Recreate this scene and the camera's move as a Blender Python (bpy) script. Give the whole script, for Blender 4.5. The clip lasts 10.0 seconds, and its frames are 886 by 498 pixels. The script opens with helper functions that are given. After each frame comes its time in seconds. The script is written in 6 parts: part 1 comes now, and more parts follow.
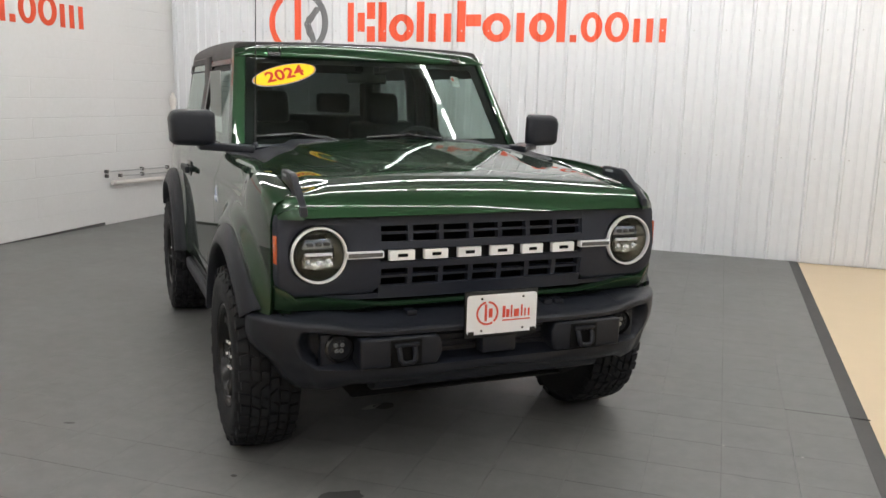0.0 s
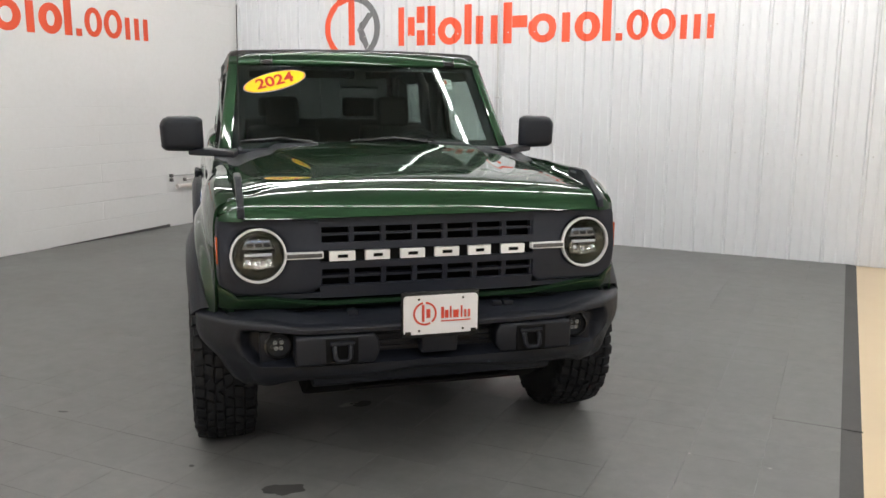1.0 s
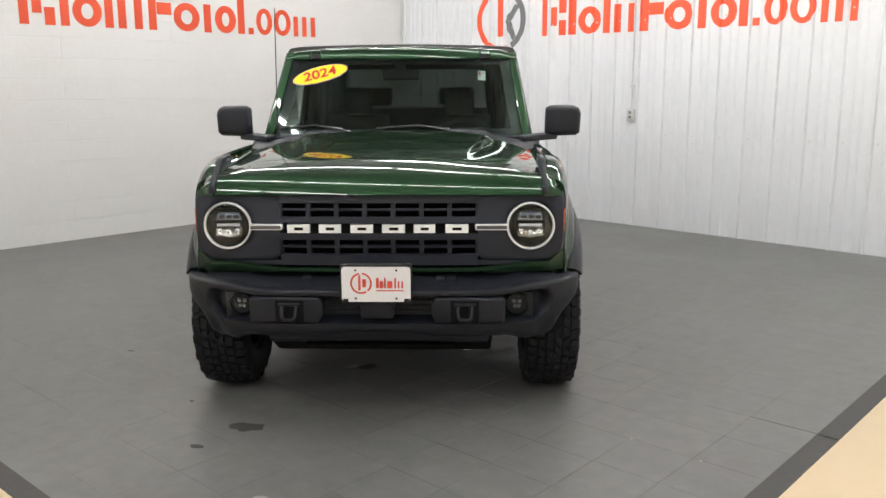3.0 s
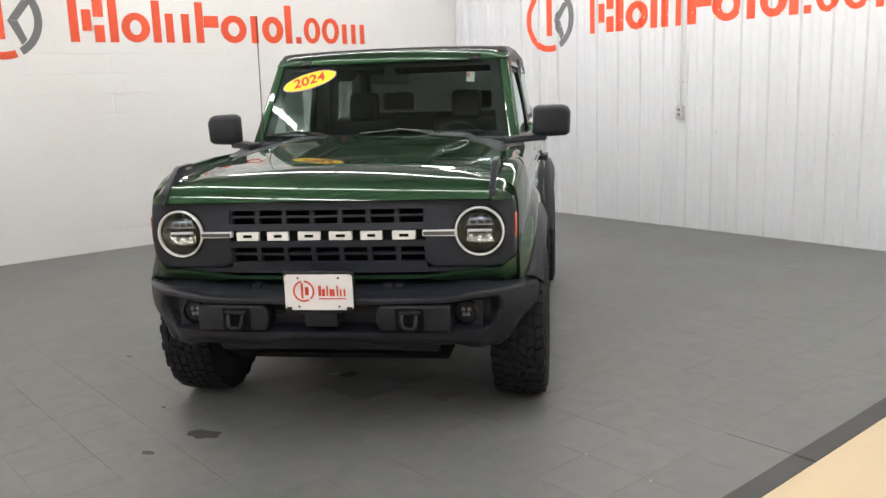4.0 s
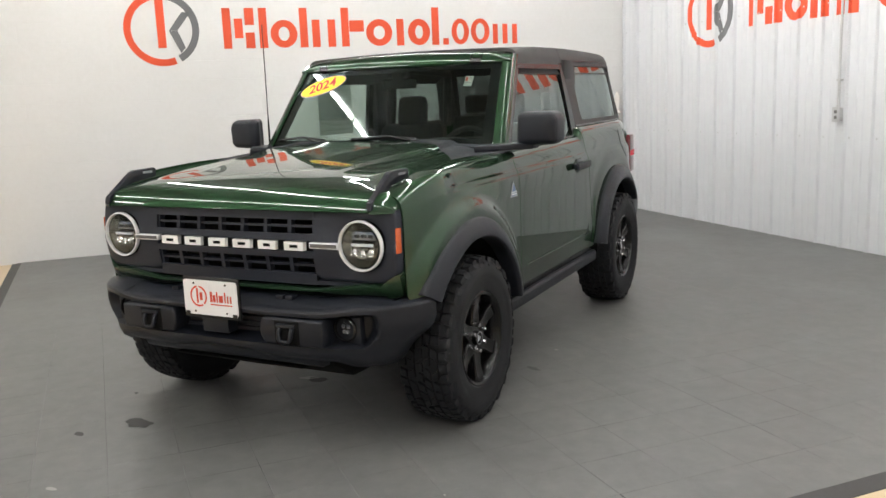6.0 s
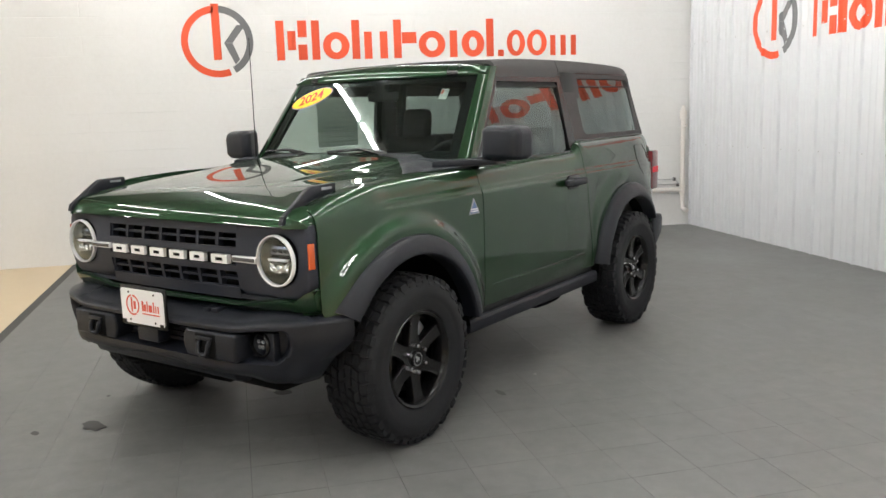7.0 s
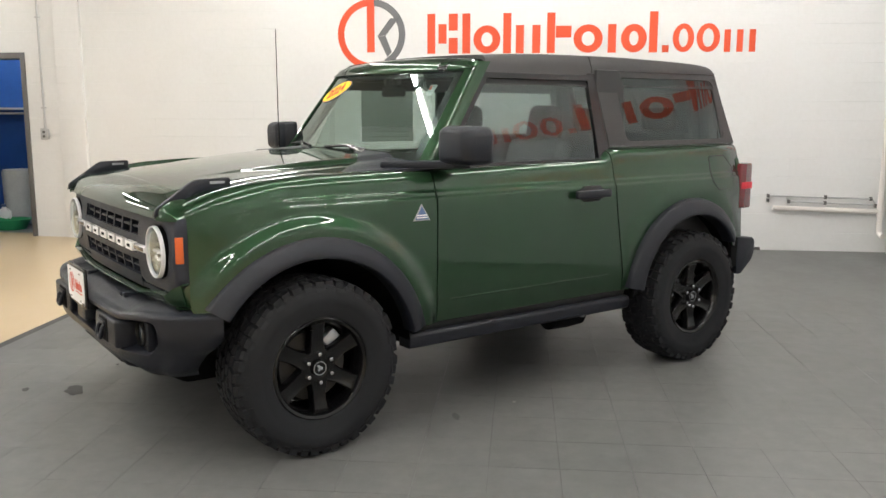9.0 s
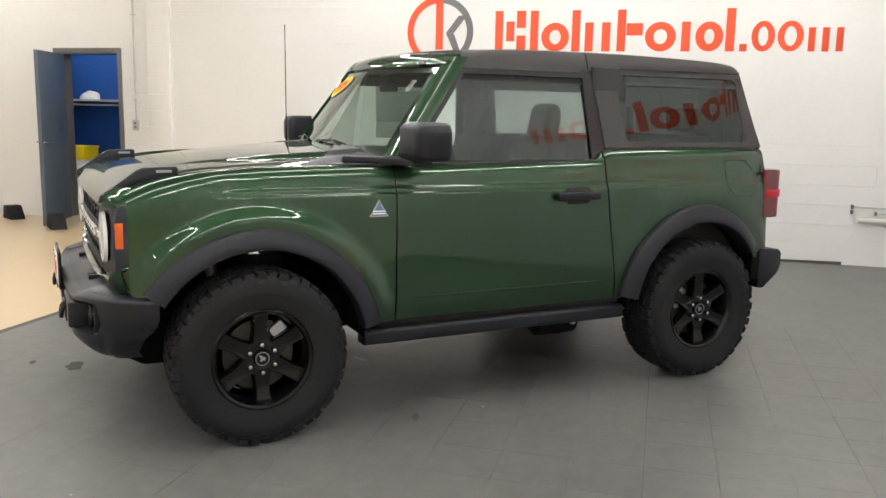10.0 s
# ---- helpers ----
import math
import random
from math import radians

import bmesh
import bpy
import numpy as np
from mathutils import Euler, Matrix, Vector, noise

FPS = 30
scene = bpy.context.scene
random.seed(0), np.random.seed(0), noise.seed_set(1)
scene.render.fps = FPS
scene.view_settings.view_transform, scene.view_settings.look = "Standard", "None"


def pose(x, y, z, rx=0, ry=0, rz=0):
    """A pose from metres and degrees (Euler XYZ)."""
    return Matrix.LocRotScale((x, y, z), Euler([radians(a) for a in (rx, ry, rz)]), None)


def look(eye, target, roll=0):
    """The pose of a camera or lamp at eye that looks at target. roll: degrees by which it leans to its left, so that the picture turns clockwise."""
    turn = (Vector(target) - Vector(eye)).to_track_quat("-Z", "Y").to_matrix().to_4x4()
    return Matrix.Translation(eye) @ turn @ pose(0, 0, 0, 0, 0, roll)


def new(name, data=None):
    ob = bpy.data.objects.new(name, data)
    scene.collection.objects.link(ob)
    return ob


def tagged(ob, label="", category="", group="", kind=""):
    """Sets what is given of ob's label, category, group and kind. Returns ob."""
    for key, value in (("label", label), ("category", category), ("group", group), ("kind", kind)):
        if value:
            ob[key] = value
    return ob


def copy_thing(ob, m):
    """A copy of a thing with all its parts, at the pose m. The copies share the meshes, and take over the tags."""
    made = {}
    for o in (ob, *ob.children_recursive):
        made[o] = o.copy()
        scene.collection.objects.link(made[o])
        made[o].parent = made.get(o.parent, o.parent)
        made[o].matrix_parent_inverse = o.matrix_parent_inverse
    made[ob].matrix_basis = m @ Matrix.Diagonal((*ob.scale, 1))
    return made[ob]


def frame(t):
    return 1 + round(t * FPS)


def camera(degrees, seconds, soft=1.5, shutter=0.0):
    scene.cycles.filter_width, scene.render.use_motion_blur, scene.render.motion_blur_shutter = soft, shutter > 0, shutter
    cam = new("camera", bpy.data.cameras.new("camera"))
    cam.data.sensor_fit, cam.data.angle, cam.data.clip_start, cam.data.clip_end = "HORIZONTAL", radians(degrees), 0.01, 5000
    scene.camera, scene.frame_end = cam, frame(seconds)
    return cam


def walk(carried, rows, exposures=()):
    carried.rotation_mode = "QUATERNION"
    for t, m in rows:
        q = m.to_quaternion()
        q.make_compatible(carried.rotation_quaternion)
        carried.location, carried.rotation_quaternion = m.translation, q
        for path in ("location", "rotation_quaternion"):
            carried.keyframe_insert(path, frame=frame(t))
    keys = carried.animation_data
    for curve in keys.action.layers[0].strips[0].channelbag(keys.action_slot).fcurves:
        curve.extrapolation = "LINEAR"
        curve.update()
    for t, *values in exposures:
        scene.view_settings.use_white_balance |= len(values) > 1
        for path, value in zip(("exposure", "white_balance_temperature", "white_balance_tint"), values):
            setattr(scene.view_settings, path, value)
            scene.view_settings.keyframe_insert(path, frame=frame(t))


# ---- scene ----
cam = camera(55.2, 10.0, soft=1.5)
PATH = [
    (0, (0.367, 0.469, 1.541), (-0.291, 2.324, 1.185), 1.4),
    (0.5, (0.677, 0.595, 1.56), (-0.109, 2.397, 1.192), 0.4),
    (1, (0.988, 0.69, 1.557), (0.1, 2.446, 1.201), 0.3),
    (1.5, (1.33, 0.796, 1.564), (0.303, 2.477, 1.215), -0.0),
    (2, (1.649, 0.905, 1.569), (0.519, 2.515, 1.206), -0.1),
    (2.5, (1.961, 0.997, 1.578), (0.723, 2.522, 1.199), 0.2),
    (2.7, (2.078, 1.049, 1.577), (0.789, 2.53, 1.194), 0.2),
    (4, (2.636, 1.763, 1.552), (1.109, 3.001, 1.182), -2.0),
    (4.5, (2.847, 2.094, 1.547), (1.22, 3.191, 1.164), -1.9),
    (5, (3.007, 2.502, 1.547), (1.299, 3.466, 1.159), -1.9),
    (5.5, (3.193, 2.891, 1.544), (1.411, 3.72, 1.175), -2.2),
    (5.7, (3.238, 3.055, 1.545), (1.427, 3.821, 1.181), -2.3),
    (7, (3.415, 4.136, 1.527), (1.485, 4.551, 1.206), -1.9),
    (7.5, (3.406, 4.543, 1.518), (1.447, 4.798, 1.206), -1.3),
    (8, (3.366, 4.937, 1.534), (1.393, 5.033, 1.22), 0.2),
    (8.5, (3.3, 5.36, 1.517), (1.325, 5.285, 1.207), 0.4),
    (9, (3.18, 5.769, 1.516), (1.22, 5.534, 1.194), 0.1),
    (9.5, (3.112, 6.19, 1.513), (1.177, 5.794, 1.196), 0.4),
    (10, (2.949, 6.562, 1.506), (1.051, 6.021, 1.18), 1.1),
]
walk(cam, [(t, look(eye, target, roll)) for t, eye, target, roll in PATH],
     exposures=[(0.0, 0.0, 6450, 9), (2.5, 0.15, 6450, 9), (4.5, 0.24, 6480, 9), (6.5, 0.24, 6500, 8), (8.0, 0.42, 6490, 7), (10.0, 0.40, 6700, 9)])

# ---- world and room sizes ----
WALL_X, WALL_Y = -6.45, 9.45          # inner faces of the two visible walls
EAST_X, SOUTH_Y, TOP = 7.5, -7.0, 3.85
world = bpy.data.worlds.new("world")
scene.world = world
world.use_nodes = True
world.node_tree.nodes["Background"].inputs["Color"].default_value = (0.8, 0.85, 0.9, 1)
world.node_tree.nodes["Background"].inputs["Strength"].default_value = 0.1
TUBE_POWER = 51.5


# ---- materials ----
def mat(name, base=(0.5, 0.5, 0.5), rough=0.5, metal=0.0, coat=0.0, coat_rough=0.03, spec=0.5):
    m = bpy.data.materials.new(name)
    m.use_nodes = True
    b = m.node_tree.nodes["Principled BSDF"]
    b.inputs["Base Color"].default_value = (*base, 1)
    b.inputs["Roughness"].default_value = rough
    b.inputs["Metallic"].default_value = metal
    b.inputs["Coat Weight"].default_value = coat
    b.inputs["Coat Roughness"].default_value = coat_rough
    b.inputs["Specular IOR Level"].default_value = spec
    return m


def node(m, kind, **values):
    n = m.node_tree.nodes.new(kind)
    for key, value in values.items():
        n.inputs[key].default_value = value
    return n


def wire(m, a, out, b, inp):
    m.node_tree.links.new(a.outputs[out], b.inputs[inp])


def coords(m, scale=(1, 1, 1)):
    tc = node(m, "ShaderNodeTexCoord")
    mp = node(m, "ShaderNodeMapping", Scale=scale)
    wire(m, tc, "Object", mp, "Vector")
    return mp


def vary(m, base, dark, light, big=1.0, fine=30.0, bump=0.0, bump_scale=200.0, rough=None, big_share=0.6):
    """Two scales of colour change, a fine relief and a spread of roughness."""
    b = m.node_tree.nodes["Principled BSDF"]
    mp = coords(m)
    n1 = node(m, "ShaderNodeTexNoise", Scale=big, Detail=5.0, Roughness=0.6)
    n2 = node(m, "ShaderNodeTexNoise", Scale=fine, Detail=4.0, Roughness=0.7)
    wire(m, mp, 0, n1, "Vector")
    wire(m, mp, 0, n2, "Vector")
    mixv = node(m, "ShaderNodeMix")
    mixv.inputs[0].default_value = 1 - big_share
    wire(m, n1, "Fac", mixv, 2)
    wire(m, n2, "Fac", mixv, 3)
    ramp = node(m, "ShaderNodeValToRGB")
    e = ramp.color_ramp.elements
    e[0].position, e[1].position = 0.3, 0.7
    e[0].color, e[1].color = (*dark, 1), (*light, 1)
    mid = ramp.color_ramp.elements.new(0.5)
    mid.color = (*base, 1)
    wire(m, mixv, 0, ramp, "Fac")
    wire(m, ramp, "Color", b, "Base Color")
    if rough:
        mr = node(m, "ShaderNodeMapRange")
        mr.inputs["From Min"].default_value, mr.inputs["From Max"].default_value = 0.3, 0.7
        mr.inputs["To Min"].default_value, mr.inputs["To Max"].default_value = rough
        wire(m, n1, "Fac", mr, "Value")
        wire(m, mr, "Result", b, "Roughness")
    if bump:
        n3 = node(m, "ShaderNodeTexNoise", Scale=bump_scale, Detail=3.0)
        wire(m, mp, 0, n3, "Vector")
        bp = node(m, "ShaderNodeBump", Strength=bump, Distance=0.002)
        wire(m, n3, "Fac", bp, "Height")
        wire(m, bp, "Normal", b, "Normal")
    return m


def glass(name, tint, gloss=0.04):
    m = bpy.data.materials.new(name)
    m.use_nodes = True
    t = m.node_tree
    t.nodes.remove(t.nodes["Principled BSDF"])
    out = t.nodes["Material Output"]
    tr = node(m, "ShaderNodeBsdfTransparent", Color=(*tint, 1))
    gl = node(m, "ShaderNodeBsdfGlossy", Roughness=0.0, Color=(0.90, 1.0, 0.96, 1))
    lw = node(m, "ShaderNodeLayerWeight", Blend=0.5)
    pw = node(m, "ShaderNodeMath")
    pw.operation = "POWER"
    pw.inputs[1].default_value = 4.0
    fr = node(m, "ShaderNodeMath")
    fr.operation = "MULTIPLY_ADD"
    fr.inputs[1].default_value, fr.inputs[2].default_value = 0.9, gloss
    wire(m, lw, "Facing", pw, 0)
    wire(m, pw, 0, fr, 0)
    mx = node(m, "ShaderNodeMixShader")
    wire(m, fr, 0, mx, 0)
    wire(m, tr, 0, mx, 1)
    wire(m, gl, 0, mx, 2)
    wire(m, mx, 0, out, "Surface")
    return m


# green metallic paint: flakes under a clear coat
PAINT = mat("green_paint", (0.012, 0.055, 0.018), 0.40, 0.7, 1.0, 0.01, 0.3)
_b = PAINT.node_tree.nodes["Principled BSDF"]
_mp = coords(PAINT)
_v = node(PAINT, "ShaderNodeTexVoronoi", Scale=1400.0)
wire(PAINT, _mp, 0, _v, "Vector")
_hs = node(PAINT, "ShaderNodeMix")
_hs.data_type = "RGBA"
_hs.inputs[6].default_value = (0.0106, 0.0325, 0.0134, 1)
_hs.inputs[7].default_value = (0.0212, 0.0615, 0.0276, 1)
_sep = node(PAINT, "ShaderNodeSeparateColor")
wire(PAINT, _v, "Color", _sep, 0)
wire(PAINT, _sep, 0, _hs, 0)
wire(PAINT, _hs, 2, _b, "Base Color")
_b.inputs["Specular Tint"].default_value = (0.08, 0.20, 0.10, 1)

PLASTIC = vary(mat("black_grained_plastic", rough=0.55, spec=0.3), (0.0090, 0.0106, 0.0158), (0.0072, 0.0085, 0.0126), (0.0113, 0.0132, 0.0196), 3, 60, 0.25, 900, (0.36, 0.48))
GRILLE = vary(mat("charcoal_plastic", rough=0.5, spec=0.3), (0.0170, 0.0200, 0.0295), (0.0145, 0.0170, 0.0250), (0.0205, 0.0240, 0.0355), 3, 60, 0.15, 900, (0.42, 0.55))
HARDTOP = vary(mat("carbon_grey_hardtop", rough=0.6, spec=0.3), (0.050, 0.0475, 0.0475), (0.043, 0.041, 0.041), (0.057, 0.0545, 0.0545), 2, 80, 0.3, 700, (0.5, 0.62))
TRIM = mat("gloss_black_trim", (0.008, 0.008, 0.009), 0.25)
DEEP = mat("underbody_black", (0.0030, 0.0030, 0.0032), 0.8, spec=0.12)
RUBBER = vary(mat("tyre_rubber", rough=0.75, spec=0.3), (0.0084, 0.0091, 0.0112), (0.0066, 0.0073, 0.0090), (0.0117, 0.0125, 0.0150), 4, 50, 0.3, 500, (0.62, 0.8))
WHEEL = mat("gloss_black_wheel", (0.0030, 0.0030, 0.0034), 0.20, spec=0.35)
STEEL = vary(mat("brushed_steel", rough=0.35, metal=1.0), (0.5, 0.5, 0.5), (0.4, 0.4, 0.4), (0.58, 0.58, 0.58), 8, 90)
DARK_STEEL = mat("dark_brake_steel", (0.05, 0.048, 0.045), 0.45, 0.7)
CHROME = mat("chrome", (0.75, 0.76, 0.78), 0.12, 1.0)
SILVER = mat("satin_silver", (0.35, 0.36, 0.38), 0.3, 0.8)
WHITE_PAINT = mat("white_letters", (0.8, 0.8, 0.8), 0.4)
LAMP_RING = mat("white_lamp_ring", (0.66, 0.66, 0.68), 0.25, 0.0, 0.5)
LAMP_BOWL = mat("smoky_lamp_bowl", (0.22, 0.20, 0.165), 0.18, 1.0)
# upper lamp reflector: blue-grey of the mirrored wall put into its colour
LAMP_UPPER = mat("reflector_with_reflection_tint", (0.26, 0.29, 0.37), 0.20, 1.0)
REFLECTOR = mat("lamp_reflector", (0.50, 0.47, 0.42), 0.12, 1.0)
SMOKE = mat("smoky_bar_lens", (0.10, 0.10, 0.105), 0.18, 0.3, 0.6)
AMBER = mat("amber_lens", (0.52, 0.085, 0.012), 0.2, 0, 0.6)
RED_LENS = mat("red_lens", (0.13, 0.003, 0.007), 0.18, 0, 0.8)
TAIL_BAND = mat("bright_red_band", (0.6, 0.015, 0.03), 0.25)
FABRIC = vary(mat("dark_cloth", rough=0.9), (0.016, 0.016, 0.017), (0.012, 0.012, 0.013), (0.022, 0.022, 0.023), 6, 200)
DASH = mat("dash_plastic", (0.011, 0.011, 0.0115), 0.6)
GLASS = glass("clear_glass", (0.54, 0.63, 0.585), 0.05)
SIDE_GLASS = glass("tinted_glass", (0.75, 0.82, 0.79), 0.075)
PRIVACY = glass("privacy_glass", (0.28, 0.32, 0.31), 0.055)
REAR_GLASS = glass("dark_rear_glass", (0.06, 0.068, 0.066), 0.04)
LENS = glass("lamp_lens", (0.95, 0.96, 0.98), 0.03)
CLEAR = bpy.data.materials.new("clear_inner_face")
CLEAR.use_nodes = True
CLEAR.node_tree.nodes.remove(CLEAR.node_tree.nodes["Principled BSDF"])
wire(CLEAR, node(CLEAR, "ShaderNodeBsdfTransparent"), 0, CLEAR.node_tree.nodes["Material Output"], "Surface")
YELLOW = mat("yellow_vinyl", (0.95, 0.72, 0.01), 0.45)
RED_INK = mat("red_ink", (0.55, 0.02, 0.01), 0.5)
ORANGE = vary(mat("orange_wall_paint", rough=0.6), (0.74, 0.085, 0.028), (0.70, 0.08, 0.025), (0.78, 0.095, 0.032), 4, 60)
LOGO_GREY = vary(mat("grey_wall_paint", rough=0.6), (0.15, 0.15, 0.155), (0.14, 0.14, 0.145), (0.165, 0.165, 0.17), 4, 60)
PLATE_WHITE = mat("plate_white", (0.75, 0.75, 0.76), 0.35)
PAPER = mat("grey_paper", (0.45, 0.47, 0.46), 0.7)
_t = node(PAPER, "ShaderNodeBsdfTranslucent", Color=(0.8, 0.83, 0.81, 1))
_x = node(PAPER, "ShaderNodeMixShader")
_x.inputs[0].default_value = 0.6
wire(PAPER, PAPER.node_tree.nodes["Principled BSDF"], 0, _x, 1)
wire(PAPER, _t, 0, _x, 2)
wire(PAPER, _x, 0, PAPER.node_tree.nodes["Material Output"], "Surface")
PRINT = mat("faded_print", (0.41, 0.43, 0.42), 0.7)
PLATE_RED = mat("plate_red", (0.6, 0.06, 0.03), 0.4)
BLUE_BADGE = mat("badge_blue", (0.10, 0.16, 0.30), 0.3, 0.5)

TILE = vary(mat("grey_rubber_tile", rough=0.5, spec=0.38), (0.136, 0.136, 0.132), (0.098, 0.098, 0.095), (0.178, 0.174, 0.166), 0.9, 9, 0.12, 260, (0.33, 0.52))
# each tile a little lighter or darker than the next
_b = TILE.node_tree.nodes["Principled BSDF"]
_old = _b.inputs["Base Color"].links[0].from_node
_oi = node(TILE, "ShaderNodeObjectInfo")
_mr = node(TILE, "ShaderNodeMapRange")
_mr.inputs["To Min"].default_value, _mr.inputs["To Max"].default_value = 0.985, 1.015
wire(TILE, _oi, "Random", _mr, "Value")
_mul = node(TILE, "ShaderNodeVectorMath")
_mul.operation = "SCALE"
wire(TILE, _old, "Color", _mul, 0)
wire(TILE, _mr, "Result", _mul, "Scale")
wire(TILE, _mul, 0, _b, "Base Color")
# the tiles share meshes, so the cloudiness is read in world space
for _n in TILE.node_tree.nodes:
    if _n.type == "MAPPING":
        _g = node(TILE, "ShaderNodeNewGeometry")
        wire(TILE, _g, "Position", _n, "Vector")

EDGE_RUBBER = vary(mat("dark_edge_ramp", rough=0.6), (0.045, 0.043, 0.042), (0.035, 0.034, 0.033), (0.06, 0.058, 0.056), 2, 40, 0.2)
STRIP = vary(mat("grey_rubber_strip", rough=0.6), (0.075, 0.073, 0.070), (0.06, 0.058, 0.056), (0.09, 0.088, 0.085), 2, 40, 0.2)
SUB_FLOOR = mat("dark_seam", (0.028, 0.028, 0.028), 0.8)
BEIGE = vary(mat("beige_sealed_concrete", rough=0.35), (0.62, 0.48, 0.30), (0.598, 0.46, 0.285), (0.642, 0.502, 0.322), 0.7, 5, 0.06, 60, (0.27, 0.35))
METAL_WALL = vary(mat("white_steel_panel", rough=0.4), (0.63, 0.64, 0.66), (0.60, 0.61, 0.63), (0.665, 0.675, 0.685), 0.5, 12, 0.04, 30, (0.3, 0.45))
PLASTER = vary(mat("white_painted_wall", rough=0.55), (0.76, 0.755, 0.745), (0.72, 0.715, 0.70), (0.79, 0.785, 0.78), 0.6, 20, 0.35, 160, (0.45, 0.62))
_b = PLASTER.node_tree.nodes["Principled BSDF"]
_g = node(PLASTER, "ShaderNodeNewGeometry")
_s = node(PLASTER, "ShaderNodeSeparateXYZ")
wire(PLASTER, _g, "Position", _s, 0)
_c = node(PLASTER, "ShaderNodeCombineXYZ")
wire(PLASTER, _s, "Y", _c, "X")
wire(PLASTER, _s, "Z", _c, "Y")
_k = node(PLASTER, "ShaderNodeTexBrick", Scale=1.0)
_k.inputs["Brick Width"].default_value, _k.inputs["Row Height"].default_value = 2.4, 0.203
_k.inputs["Mortar Size"].default_value, _k.inputs["Mortar Smooth"].default_value = 0.004, 0.6
wire(PLASTER, _c, 0, _k, "Vector")
_n = node(PLASTER, "ShaderNodeTexNoise", Scale=0.9, Detail=2.0)
wire(PLASTER, _g, "Position", _n, "Vector")
_m = node(PLASTER, "ShaderNodeMapRange")
_m.inputs["From Min"].default_value, _m.inputs["From Max"].default_value = 0.38, 0.60
wire(PLASTER, _n, "Fac", _m, "Value")
_x = node(PLASTER, "ShaderNodeMath")
_x.operation = "MULTIPLY"
wire(PLASTER, _k, "Fac", _x, 0)
wire(PLASTER, _m, "Result", _x, 1)
_p = node(PLASTER, "ShaderNodeBump", Strength=0.75, Distance=0.004)
_p.invert = True
wire(PLASTER, _x, 0, _p, "Height")
_prev = _b.inputs["Normal"].links[0].from_node
wire(PLASTER, _prev, "Normal", _p, "Normal")
wire(PLASTER, _p, "Normal", _b, "Normal")
# unseen ceiling: dark grey instead of white, to darken reflections in paint and glass
CEIL = vary(mat("ceiling_dark_grey", rough=0.8), (0.17, 0.17, 0.168), (0.15, 0.15, 0.148), (0.19, 0.19, 0.188), 0.5, 8)
PIPE_PAINT = mat("white_pipe_paint", (0.74, 0.70, 0.66), 0.4)
CONDUIT = mat("grey_conduit", (0.50, 0.50, 0.50), 0.4, 0.3)
DOOR_PAINT = vary(mat("blue_grey_door", rough=0.4), (0.075, 0.10, 0.135), (0.065, 0.088, 0.12), (0.085, 0.112, 0.15), 1.5, 30)
FRAME_PAINT = mat("grey_door_frame", (0.13, 0.125, 0.12), 0.45)
BLUE_WALL = vary(mat("blue_painted_wall", rough=0.5), (0.012, 0.075, 0.30), (0.01, 0.06, 0.25), (0.016, 0.09, 0.34), 1.2, 15)
DRUM_WHITE = vary(mat("milky_plastic", rough=0.45), (0.50, 0.52, 0.53), (0.44, 0.46, 0.48), (0.56, 0.58, 0.59), 3, 30)
ROOM_FLOOR = vary(mat("grey_blue_concrete", rough=0.35), (0.30, 0.32, 0.37), (0.26, 0.28, 0.33), (0.35, 0.37, 0.41), 1.2, 9)
STAIN = mat("oil_stain", (0.05, 0.049, 0.047), 0.6, spec=0.3)
FAINT = mat("faint_scuff", (0.085, 0.084, 0.08), 0.55)
SCUFF = mat("pale_scuff", (0.32, 0.31, 0.29), 0.6)

TUBE = bpy.data.materials.new("lit_tube")
TUBE.use_nodes = True
TUBE.node_tree.nodes["Principled BSDF"].inputs["Emission Color"].default_value = (1.0, 0.98, 0.955, 1)
TUBE.node_tree.nodes["Principled BSDF"].inputs["Emission Strength"].default_value = TUBE_POWER


# ---- mesh helpers ----
def make(name, bm, material, smooth=40.0):
    me = bpy.data.meshes.new(name)
    bm.normal_update()
    bm.to_mesh(me)
    bm.free()
    me.materials.append(material)
    if smooth:
        me.shade_smooth()
        me.set_sharp_from_angle(angle=radians(smooth))
    return me


def part(name, bm, material, parent, label="", smooth=40.0):
    ob = new(name, make(name, bm, material, smooth) if isinstance(bm, bmesh.types.BMesh) else bm)
    ob.parent = parent
    if label:
        ob["label"] = label
    return ob


def pane(ob, away):
    """Leave the mirror gloss of a pane to its outer face; the inner face is plain clear."""
    ob.data.materials.append(CLEAR)
    for p in ob.data.polygons:
        if p.normal.dot(Vector(away)) < 0.2:
            p.material_index = 1
    return ob


def thing(name, m, label, category, group="", kind=""):
    ob = new(name)
    ob.matrix_world = m
    ob.empty_display_size = 0.1
    return tagged(ob, label, category, group, kind)


def box(x0, x1, y0, y1, z0, z1, bevel=0.0, seg=2, bm=None):
    out = bm or bmesh.new()
    r = bmesh.ops.create_cube(out, size=1.0)
    for v in r["verts"]:
        v.co = Vector((x0 + (v.co.x + 0.5) * (x1 - x0), y0 + (v.co.y + 0.5) * (y1 - y0), z0 + (v.co.z + 0.5) * (z1 - z0)))
    if bevel:
        edges = list({e for v in r["verts"] for e in v.link_edges})
        bmesh.ops.bevel(out, geom=edges, offset=bevel, segments=seg, affect="EDGES", profile=0.5)
    return out


